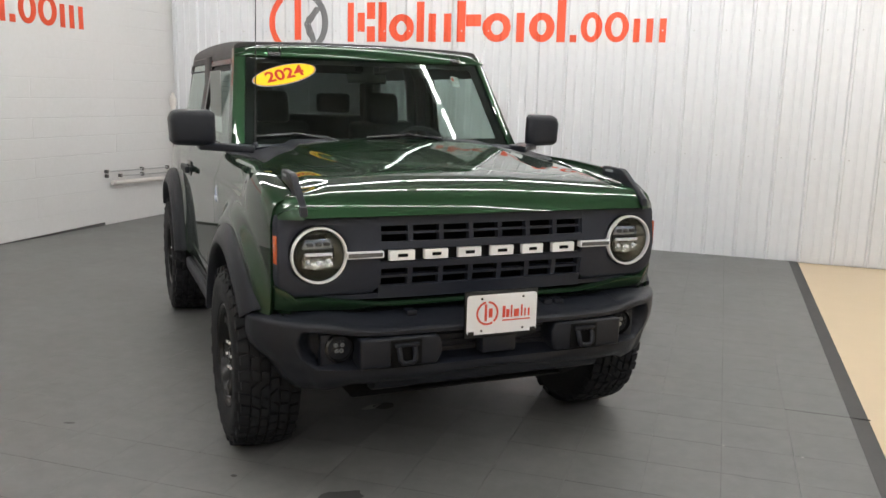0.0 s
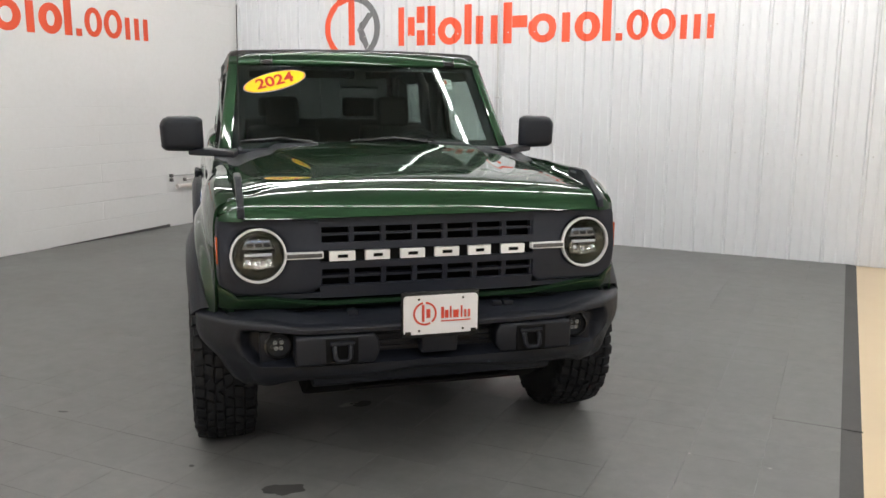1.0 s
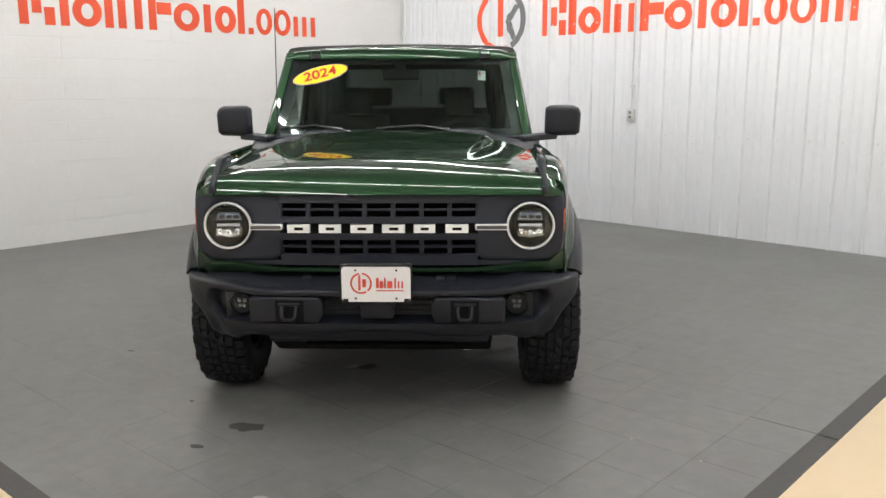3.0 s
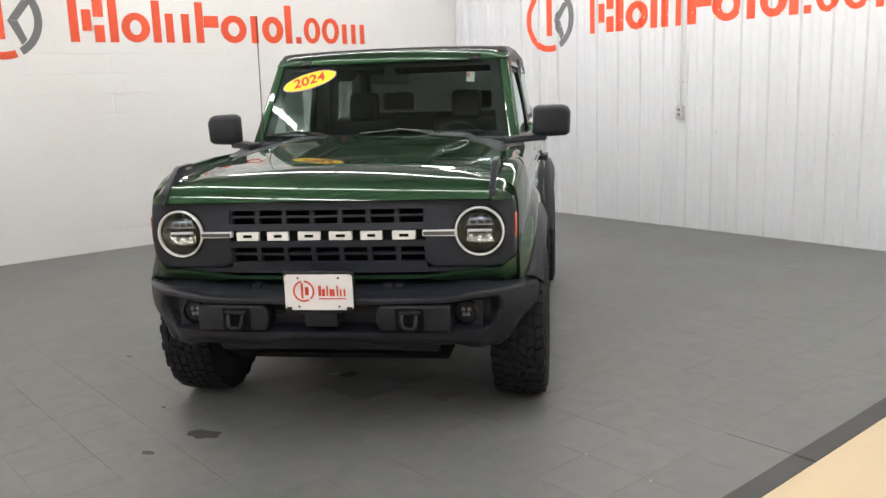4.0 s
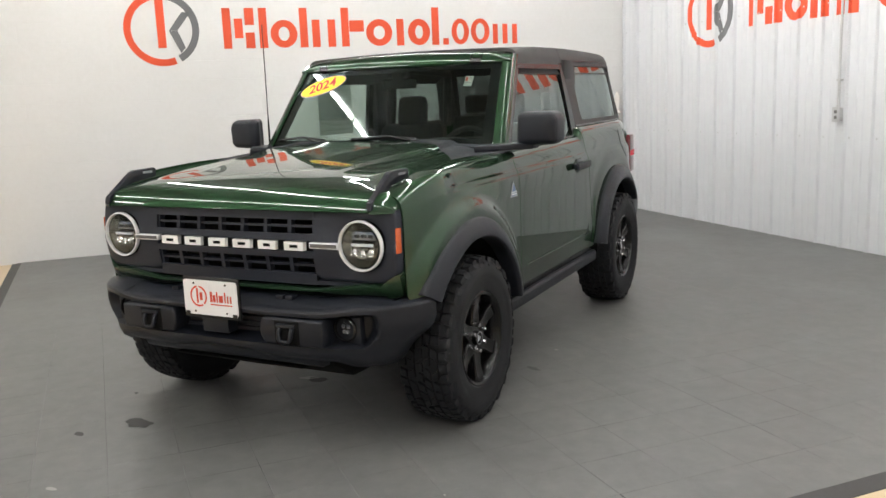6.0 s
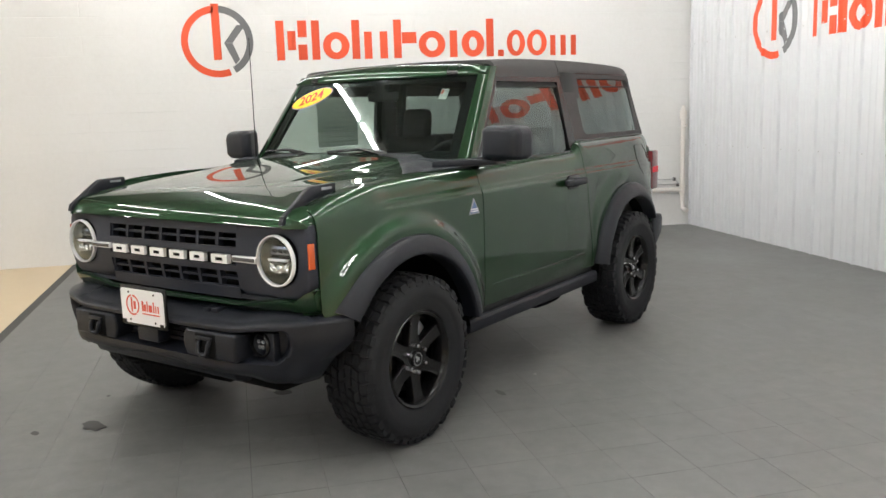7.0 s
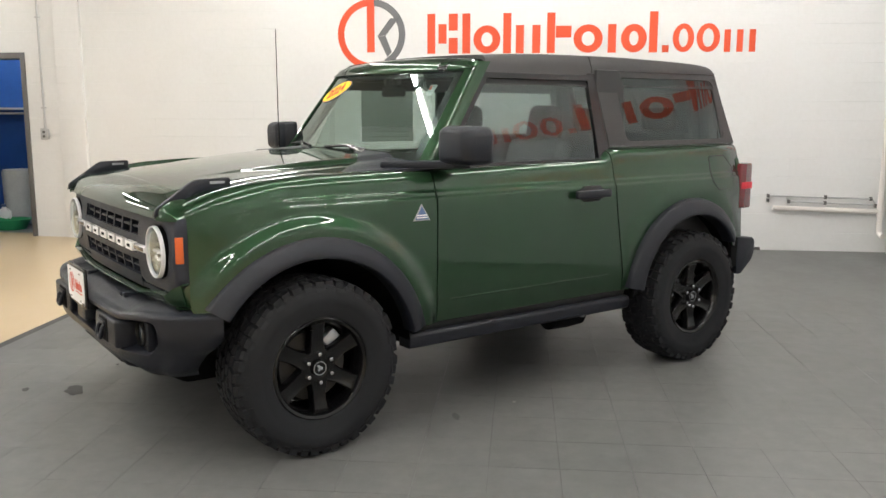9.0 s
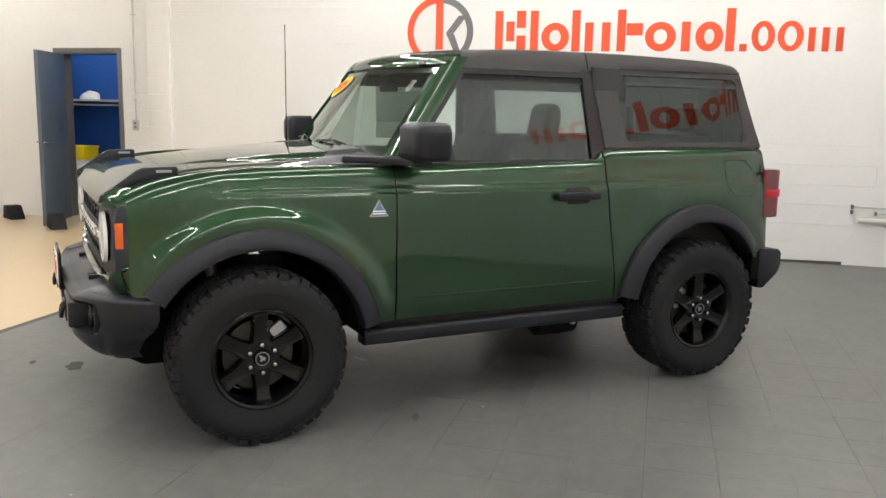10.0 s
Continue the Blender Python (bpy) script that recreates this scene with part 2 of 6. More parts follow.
def prism(poly, axis, a, b, bevel=0.0, bm=None, seg=2):
    """A polygon of two coordinates pulled along the third axis from a to b."""
    out = bm or bmesh.new()
    put = {"x": lambda p, c: (c, p[0], p[1]), "y": lambda p, c: (p[0], c, p[1]), "z": lambda p, c: (p[0], p[1], c)}[axis]
    lo = [out.verts.new(put(p, a)) for p in poly]
    hi = [out.verts.new(put(p, b)) for p in poly]
    n = len(poly)
    faces = [out.faces.new(lo), out.faces.new(hi[::-1])]
    for i in range(n):
        faces.append(out.faces.new((lo[i], hi[i], hi[(i + 1) % n], lo[(i + 1) % n])))
    bmesh.ops.recalc_face_normals(out, faces=faces)
    if bevel:
        bmesh.ops.bevel(out, geom=list({e for f in faces for e in f.edges}), offset=bevel, segments=seg, affect="EDGES", profile=0.5)
    return out


def tube(points, radius, sides=10, bm=None, caps=True):
    out = bm or bmesh.new()
    pts = [Vector(p) for p in points]
    rings = []
    side = None
    for i, p in enumerate(pts):
        d = (pts[min(i + 1, len(pts) - 1)] - pts[max(i - 1, 0)]).normalized()
        if side is None:
            side = d.orthogonal().normalized()
        side = (side - d * side.dot(d)).normalized()
        other = d.cross(side)
        r = radius[i] if isinstance(radius, (list, tuple)) else radius
        rings.append([out.verts.new(p + side * (r * math.cos(a)) + other * (r * math.sin(a)))
                      for a in [2 * math.pi * k / sides for k in range(sides)]])
    for a, b in zip(rings, rings[1:]):
        for k in range(sides):
            out.faces.new((a[k], a[(k + 1) % sides], b[(k + 1) % sides], b[k]))
    if caps:
        out.faces.new(rings[0][::-1])
        out.faces.new(rings[-1])
    return out


def lathe(profile, sides=48, axis="y", centre=(0, 0, 0), bm=None, close=False, caps=True):
    """profile: (radius, along the axis)."""
    out = bm or bmesh.new()
    c = Vector(centre)
    rings = []
    for r, h in profile:
        ring = []
        for k in range(sides):
            a = 2 * math.pi * k / sides
            p = {"y": (r * math.cos(a), h, r * math.sin(a)), "x": (h, r * math.cos(a), r * math.sin(a)), "z": (r * math.cos(a), r * math.sin(a), h)}[axis]
            ring.append(out.verts.new(c + Vector(p)))
        rings.append(ring)
    pairs = list(zip(rings, rings[1:])) + ([(rings[-1], rings[0])] if close else [])
    faces = []
    for a, b in pairs:
        for k in range(sides):
            faces.append(out.faces.new((a[k], a[(k + 1) % sides], b[(k + 1) % sides], b[k])))
    if caps and not close:
        for ring in (rings[0], rings[-1]):
            faces.append(out.faces.new(ring))
    bmesh.ops.recalc_face_normals(out, faces=faces)
    return out


def sheet(rows, thick, away, bm=None):
    """A curved panel through a grid of points, with thickness; away: a direction that its outer face looks to."""
    out = bm or bmesh.new()
    pts = [[Vector(p) for p in row] for row in rows]
    nr, nc = len(pts), len(pts[0])
    nor = [[None] * nc for _ in range(nr)]
    total = Vector()
    for i in range(nr):
        for j in range(nc):
            du = pts[i][min(j + 1, nc - 1)] - pts[i][max(j - 1, 0)]
            dv = pts[min(i + 1, nr - 1)][j] - pts[max(i - 1, 0)][j]
            n = du.cross(dv)
            nor[i][j] = n.normalized() if n.length > 1e-12 else Vector((0, 0, 0))
            total += nor[i][j]
    sign = 1 if total.dot(Vector(away)) > 0 else -1
    top = [[out.verts.new(p) for p in row] for row in pts]
    low = [[out.verts.new(pts[i][j] - nor[i][j] * (sign * thick)) for j in range(nc)] for i in range(nr)]

    def face(*vs):
        out.faces.new(vs if sign > 0 else vs[::-1])
    for i in range(nr - 1):
        for j in range(nc - 1):
            face(top[i][j], top[i][j + 1], top[i + 1][j + 1], top[i + 1][j])
            face(low[i + 1][j], low[i + 1][j + 1], low[i][j + 1], low[i][j])
    for j in range(nc - 1):
        face(low[0][j], low[0][j + 1], top[0][j + 1], top[0][j])
        face(top[-1][j], top[-1][j + 1], low[-1][j + 1], low[-1][j])
    for i in range(nr - 1):
        face(top[i][0], top[i + 1][0], low[i + 1][0], low[i][0])
        face(low[i][-1], low[i + 1][-1], top[i + 1][-1], top[i][-1])
    return out


def lerp(table, x):
    """Straight interpolation in a table of (x, y), x rising."""
    if x <= table[0][0]:
        return table[0][1]
    for (x0, y0), (x1, y1) in zip(table, table[1:]):
        if x <= x1:
            return y0 + (y1 - y0) * (x - x0) / (x1 - x0)
    return table[-1][1]


def curve(table, x):
    """Smooth interpolation through a table of (x, y), x rising."""
    n = len(table)
    if x <= table[0][0]:
        return table[0][1]
    if x >= table[-1][0]:
        return table[-1][1]
    for i in range(n - 1):
        (x0, y0), (x1, y1) = table[i], table[i + 1]
        if x <= x1:
            h = x1 - x0
            d = (y1 - y0) / h
            def slope(j):
                if j in (0, n - 1):
                    k = 0 if j == 0 else n - 2
                    return (table[k + 1][1] - table[k][1]) / (table[k + 1][0] - table[k][0])
                a = (table[j][1] - table[j - 1][1]) / (table[j][0] - table[j - 1][0])
                b = (table[j + 1][1] - table[j][1]) / (table[j + 1][0] - table[j][0])
                return 0.0 if a * b <= 0 else 2 * a * b / (a + b)
            m0, m1 = slope(i), slope(i + 1)
            t = (x - x0) / h
            return y0 * (1 + 2 * t) * (1 - t) ** 2 + m0 * h * t * (1 - t) ** 2 + y1 * t * t * (3 - 2 * t) + m1 * h * t * t * (t - 1)


def smooth01(x):
    x = min(1.0, max(0.0, x))
    return x * x * (3 - 2 * x)


def span(a, b, n):
    return [a + (b - a) * i / n for i in range(n + 1)]


# ---- room ----
# the tile field lies a little askew to the walls: GRID is its own frame
GRID = pose(0.654, 4.965, 0, 0, 0, 1.55)
TILE_SIZE, TILE_EDGE_X, TILE_EDGE_Y = 0.3065, 0.3065, -2.60
slab = thing("floor", pose(0, 0, 0), "beige sealed concrete floor of a showroom", "floor", kind="structure")
part("slab", box(WALL_X - 0.3, EAST_X + 0.3, SOUTH_Y - 0.3, WALL_Y + 0.3, -0.25, -0.012), BEIGE, slab, smooth=0)
part("underlay", box(WALL_X - 0.9, TILE_EDGE_X, TILE_EDGE_Y, 4.8, -0.012, -0.006), SUB_FLOOR, slab, "dark gaps between the tiles", smooth=0).matrix_basis = GRID
# ramped rubber edge along the two open sides of the tiles
bm = prism([(TILE_EDGE_X, -0.012), (TILE_EDGE_X + 0.09, -0.012), (TILE_EDGE_X + 0.086, -0.009), (TILE_EDGE_X, 0.0)], "y", TILE_EDGE_Y - 0.09, 4.7)
part("edge_ramp", bm, EDGE_RUBBER, slab, "dark rubber edge ramp", smooth=0).matrix_basis = GRID
bm = prism([(TILE_EDGE_Y, -0.012), (TILE_EDGE_Y - 0.09, -0.012), (TILE_EDGE_Y - 0.086, -0.009), (TILE_EDGE_Y, 0.0)], "x", -7.2, TILE_EDGE_X)
part("edge_ramp", bm, EDGE_RUBBER, slab, "dark rubber edge ramp", smooth=0).matrix_basis = GRID
part("seam_gap", prism([(0.0, -0.003), (0.4, -0.003), (0.4, 0.003), (0.2, 0.002), (0.0, 0.0015)], "z", -0.004, 0.0006), SUB_FLOOR, slab, "open dark joint", smooth=0).matrix_basis = GRID

# left wall with its doorway
DOOR_Y0, DOOR_Y1, DOOR_H = -1.36, -0.44, 2.13
west = thing("wall_west", pose(0, 0, 0), "white painted block wall with an orange and grey painted sign", "wall", kind="structure")
T = 0.25
part("wall_face", box(WALL_X - T, WALL_X, DOOR_Y1, WALL_Y + T, -0.1, TOP), PLASTER, west, smooth=0)
part("wall_face", box(WALL_X - T, WALL_X, SOUTH_Y - T, DOOR_Y0, -0.1, TOP), PLASTER, west, smooth=0)
part("wall_face", box(WALL_X - T, WALL_X, DOOR_Y0, DOOR_Y1, DOOR_H, TOP), PLASTER, west, smooth=0)
part("pilaster", box(WALL_X - 0.01, WALL_X + 0.05, 0.02, 0.34, -0.012, TOP, 0.006), PLASTER, west, "white painted pilaster")

# steel panel wall
north = thing("wall_north", pose(0, 0, 0), "white ribbed steel panel wall with an orange painted sign", "wall", kind="structure")
part("backing", box(WALL_X - T, EAST_X + T, WALL_Y + 0.04, WALL_Y + T, -0.1, TOP), METAL_WALL, north, smooth=0)
def rib_profile(x0, count, pitch=0.3048):
    pts = []
    for i in range(count):
        a = x0 + i * pitch
        pts += [(a, 0.0), (a + 0.022, -0.0), (a + 0.034, -0.026), (a + 0.052, -0.026), (a + 0.064, 0.0),
                (a + 0.140, 0.0), (a + 0.148, -0.006), (a + 0.162, -0.006), (a + 0.170, 0.0),
                (a + 0.218, 0.0), (a + 0.226, -0.006), (a + 0.240, -0.006), (a + 0.248, 0.0)]
    pts.append((x0 + count * pitch, 0.0))
    return pts
def wall_panel():
    pr = rib_profile(0.0, 3)
    rows = [[(x, y, z) for x, y in pr] for z in (0.0, TOP)]
    return make("panel", sheet(rows, 0.004, (0, -1, 0)), METAL_WALL, 0)
PANEL_MESH = wall_panel()
screw_mesh = make("screw", lathe([(0.008, 0.0), (0.008, -0.004), (0.004, -0.007)], 8), STEEL)
for i in range(16):
    x = WALL_X + 0.02 + i * 0.9144
    if x + 0.9144 > EAST_X + 0.3:
        break
    p = part("panel", PANEL_MESH, None, north)
    p.location = (x, WALL_Y + 0.026, 0.0)
for i in range(30):
    for z in (1.02, 2.24):
        s = part("screw", screw_mesh, None, north)
        s.location = (WALL_X + 0.02 + i * 0.3048 + 0.10, WALL_Y + 0.022, z)

# plain walls and ceiling that close the room behind the camera
closing = tagged(new("wall_east", make("wall_east", box(EAST_X, EAST_X + T, SOUTH_Y - T, WALL_Y + T, -0.1, TOP), PLASTER, 0)), "plain white painted wall", "wall", kind="structure")
closing = tagged(new("wall_south", make("wall_south", box(WALL_X - T, EAST_X + T, SOUTH_Y - T, SOUTH_Y, -0.1, TOP), PLASTER, 0)), "plain white painted wall", "wall", kind="structure")
# out of view; its dark colour keeps the mirrored ceiling dim
tagged(new("ceiling", make("ceiling", box(WALL_X - T, EAST_X + T, SOUTH_Y - T, WALL_Y + T, TOP, TOP + 0.2), CEIL, 0)), "plain unseen ceiling, coloured dark grey to darken reflections", "ceiling", kind="structure")

# fluorescent rows under the ceiling
def strip_light():
    lamp = thing("ceiling_light", pose(0, 0, 0), "long white fluorescent strip light under the ceiling", "ceiling light", "fluorescent strip lights")
    part("housing", prism([(-0.06, 0.09), (0.06, 0.09), (0.035, 0.03), (-0.035, 0.03)], "x", -0.6, 0.6), WHITE_PAINT, lamp, smooth=0)
    part("tube", tube([(-0.585, 0, 0.0), (0.585, 0, 0.0)], 0.026, 12), TUBE, lamp, "lit fluorescent tube")
    for x in (-0.59, 0.585):
        part("end_cap", box(x, x + 0.008, -0.06, 0.06, -0.02, 0.09), CEIL, lamp, smooth=0)
    return lamp
LAMP_Z = 3.62
rows_y = (7.7, 5.5, 3.0, 0.5, -2.0, -4.5)
first = None
for y in rows_y:
    sparse = y < -1
    for i in range(5 if sparse else 10):
        x = -5.55 + i * 1.24 * (2 if sparse else 1)
        if 0 < y < 1 and i < 2:
            continue
        if first is None:
            first = strip_light()
            first.matrix_world = pose(x, y, LAMP_Z)
        else:
            copy_thing(first, pose(x, y, LAMP_Z))
for y in rows_y:
    rail = tagged(new("light_rail", make("light_rail", box(-6.2, 6.3, y - 0.02, y + 0.02, LAMP_Z + 0.09, TOP), CEIL, 0)), "hanging rail of the strip lights, dark grey like the ceiling", "rail", kind="structure")


# painted signs: plain shapes in the sign's colours
def sign(name, m, mirror=1):
    """Drawn in the plane x (along the wall), z; 3 mm proud of the wall."""
    s = thing(name, m, "orange and grey painted wall sign of plain shapes", "wall sign")
    D = 0.004
    H = 0.432
    def ring(cx, cz, ro, ri, a0, a1, material, n=28):
        b = bmesh.new()
        A = [radians(a) for a in span(a0, a1, n)]
        rows = [[(cx + r * math.cos(a), 0, cz + r * math.sin(a)) for a in A] for r in (ri, ro)]
        part("mark", sheet(rows, D, (0, -1, 0), b), material, s, smooth=0)
    def bar(x0, x1, z0, z1):
        part("mark", box(x0, x1, 0, D, z0, z1), ORANGE, s, smooth=0)
    # emblem: two half rings, a bar and a chevron
    ring(-0.635, 0.215, 0.385, 0.312, 95, 290, ORANGE)
    ring(-0.635, 0.215, 0.385, 0.312, -62, 85, LOGO_GREY)
    bar(-0.685, -0.600, 0.02, 0.62)
    for pts in ([(-0.565, 0.20), (-0.42, 0.39), (-0.325, 0.39), (-0.475, 0.20)], [(-0.565, 0.198), (-0.475, 0.198), (-0.405, 0.02), (-0.455, -0.035)]):
        part("mark", prism(pts, "y", 0, D), LOGO_GREY, s, smooth=0)
    W = 0.088
    lower = 0.70 * H
    x = 0.0
    def tall(x): bar(x, x + W, 0, H)
    def short(x): bar(x, x + W, 0, lower)
    def hoop(x, w, z=lower): 
        n = 28
        A = [2 * math.pi * i / n for i in range(n + 1)]
        rows = [[(x + w / 2 + (w / 2 - k * W) * math.cos(a), 0, z / 2 + (z / 2 - k * W * 0.85) * math.sin(a)) for a in A] for k in (0, 1)]
        part("mark", sheet(rows, D, (0, -1, 0)), ORANGE, s, smooth=0)
    tall(0.0)
    bar(0.125, 0.215, 0.11, 0.32)
    bar(0.24, 0.34, 0.25, H)
    bar(0.24, 0.34, 0.0, 0.17)
    tall(0.392)
    hoop(0.515, 0.30)
    bar(0.845, 0.933, 0, H)
    for x in (0.985, 1.165):
        short(x)
    tall(1.325)
    bar(1.42, 1.59, 0.165, 0.29)
    hoop(1.615, 0.315)
    short(1.985)
    hoop(2.125, 0.275)
    tall(2.425)
    bar(2.565, 2.635, 0, 0.075)
    W = 0.064
    lower = 0.235
    hoop(2.675, 0.225)
    hoop(2.925, 0.245)
    for x in (3.215, 3.345, 3.475):
        bar(x, x + 0.065, 0, lower)
    return s
sign("wall_sign", Matrix.Translation((WALL_X + 0.004, 4.435, 2.146)) @ pose(0, 0, 0, 0, 0, 90))
sign("wall_sign", Matrix.Translation((-4.046, WALL_Y - 0.004, 2.122)))


def conform(s):
    """Press the marks of a sign onto the ribs of the steel wall."""
    cuts = sorted({round(x, 4) for x, _ in rib_profile(WALL_X + 0.02, 36)})
    prof = rib_profile(WALL_X + 0.02, 36)
    ox = s.matrix_world.translation.x
    for ch in s.children:
        b = bmesh.new()
        b.from_mesh(ch.data)
        xs = [v.co.x + ox for v in b.verts]
        for c in cuts:
            if min(xs) < c < max(xs):
                bmesh.ops.bisect_plane(b, geom=b.verts[:] + b.edges[:] + b.faces[:], plane_co=(c - ox, 0, 0), plane_no=(1, 0, 0))
        for v in b.verts:
            v.co.y += 0.026 + lerp(prof, v.co.x + ox)
        b.to_mesh(ch.data)
        b.free()
conform([o for o in scene.objects if o.name.startswith("wall_sign")][-1])


# ---- the car ----
# u ahead from the front axle, v to the car's left, z up
car = thing("off_road_car", Matrix.Translation((-1.0177, 4.1716, 0.0)) @ pose(0, 0, 0, 0, 0, -47.5),
            "dark green two-door off-road car with black hardtop and black wheels", "car")
REAR = -2.55
BELT = [(-3.2, 1.312), (-1.93, 1.308), (-1.88, 1.292), (-1.83, 1.252), (-1.2, 1.244), (-0.66, 1.238), (-0.1, 1.236), (0.2, 1.222), (0.40, 1.190), (0.52, 1.150), (0.60, 1.105), (0.64, 1.06)]
SIDE = [(0.44, -0.032), (0.50, -0.016), (0.575, -0.004), (0.62, -0.002), (0.80, 0.0), (1.02, 0.001), (1.10, -0.003), (1.20, -0.018), (1.26, -0.030), (1.4, -0.060)]
ROLL = [(0.0, -0.042), (0.006, -0.027), (0.018, -0.014), (0.036, -0.006), (0.065, -0.002), (0.10, 0.0)]


def belt(u):
    return curve(BELT, u)


def arch_r(u, z):
    return min(math.hypot(u, z - 0.40), math.hypot((u + 2.53) * 1.02, z - 0.40))


def side_v(u, z):
    w = 0.897
    if u > 0.2:
        w -= 0.064 * ((u - 0.2) / 0.42) ** 2
    if u < -2.75:
        w -= 0.055 * ((-2.75 - u) / 0.36) ** 2
    top = belt(u)
    fade = smooth01((0.22 - u) / 0.16)
    crease = -0.0065 * smooth01((z - 1.103) / 0.019) * fade - 0.0065 * smooth01((z - 1.130) / 0.018) * fade
    blister = 0.033 * smooth01((0.69 - arch_r(u, z)) / 0.085) * smooth01((0.575 - u) / 0.16) if u > -1.2 else 0.012 * smooth01((0.76 - arch_r(u, z)) / 0.13)
    return w + curve(SIDE, z) + curve(ROLL, max(0.0, top - z)) + crease + blister * smooth01((top - z) / 0.1)


FIXED = [1.012, 1.024, 1.036, 1.048, 1.060, 1.072, 1.084, 1.094, 1.103, 1.109, 1.113, 1.117, 1.122, 1.130, 1.134, 1.138, 1.142, 1.148]


def side_rows(z0, z1):
    lim = z1 - 0.066
    k0 = max(min(1.0, z1 - 0.23), z0 + 0.01)
    zs = span(z0, k0, 18)
    if lim < 1.150:
        zs += [k0 + (a - 1.0) * (lim - k0) / 0.150 for a in FIXED] 
        mid = [zs[-1] + (lim - zs[-1]) * f for f in (0.5, 1.0)]
    else:
        zs += FIXED
        mid = [1.148 + (lim - 1.148) * f for f in (0.5, 1.0)]
    return zs + mid + [z1 - d for d in (0.05, 0.036, 0.026, 0.018, 0.012, 0.007, 0.003, 0.0)]


def side_panel(name, us, low, s, parent, label=""):
    rows = []
    for u in us:
        z0, z1 = low(u), belt(u)
        zs = side_rows(z0, z1)
        row = [(u, s * side_v(u, z), z) for z in zs]
        # inward return at the top
        u2, v2, z2 = row[-1]
        row += [(u2, s * (abs(v2) - 0.02), z2 + 0.003), (u2, s * (abs(v2) - 0.045), z2 + 0.004)]
        rows.append(row)
    return part(name, sheet(rows, 0.012, (0, s, 0)), PAINT, parent, label, smooth=28)


def low_front(u):
    if abs(u) < 0.53:
        a = 0.40 + math.sqrt(0.53 ** 2 - u * u)
        return max(a, 0.70 if u > 0 else 0.50)
    return 0.72 if u > 0 else 0.50


def low_rear(u):
    d = (u + 2.53) / 0.515
    if abs(d) < 1:
        a = 0.40 + 0.545 * math.sqrt(1 - d * d)
        return max(a, 0.50 if u > REAR else 0.66)
    return 0.50 if u > REAR else 0.64


def door_rear(z):
    return -1.882 - 0.07 * smooth01((1.15 - z) / 0.6)


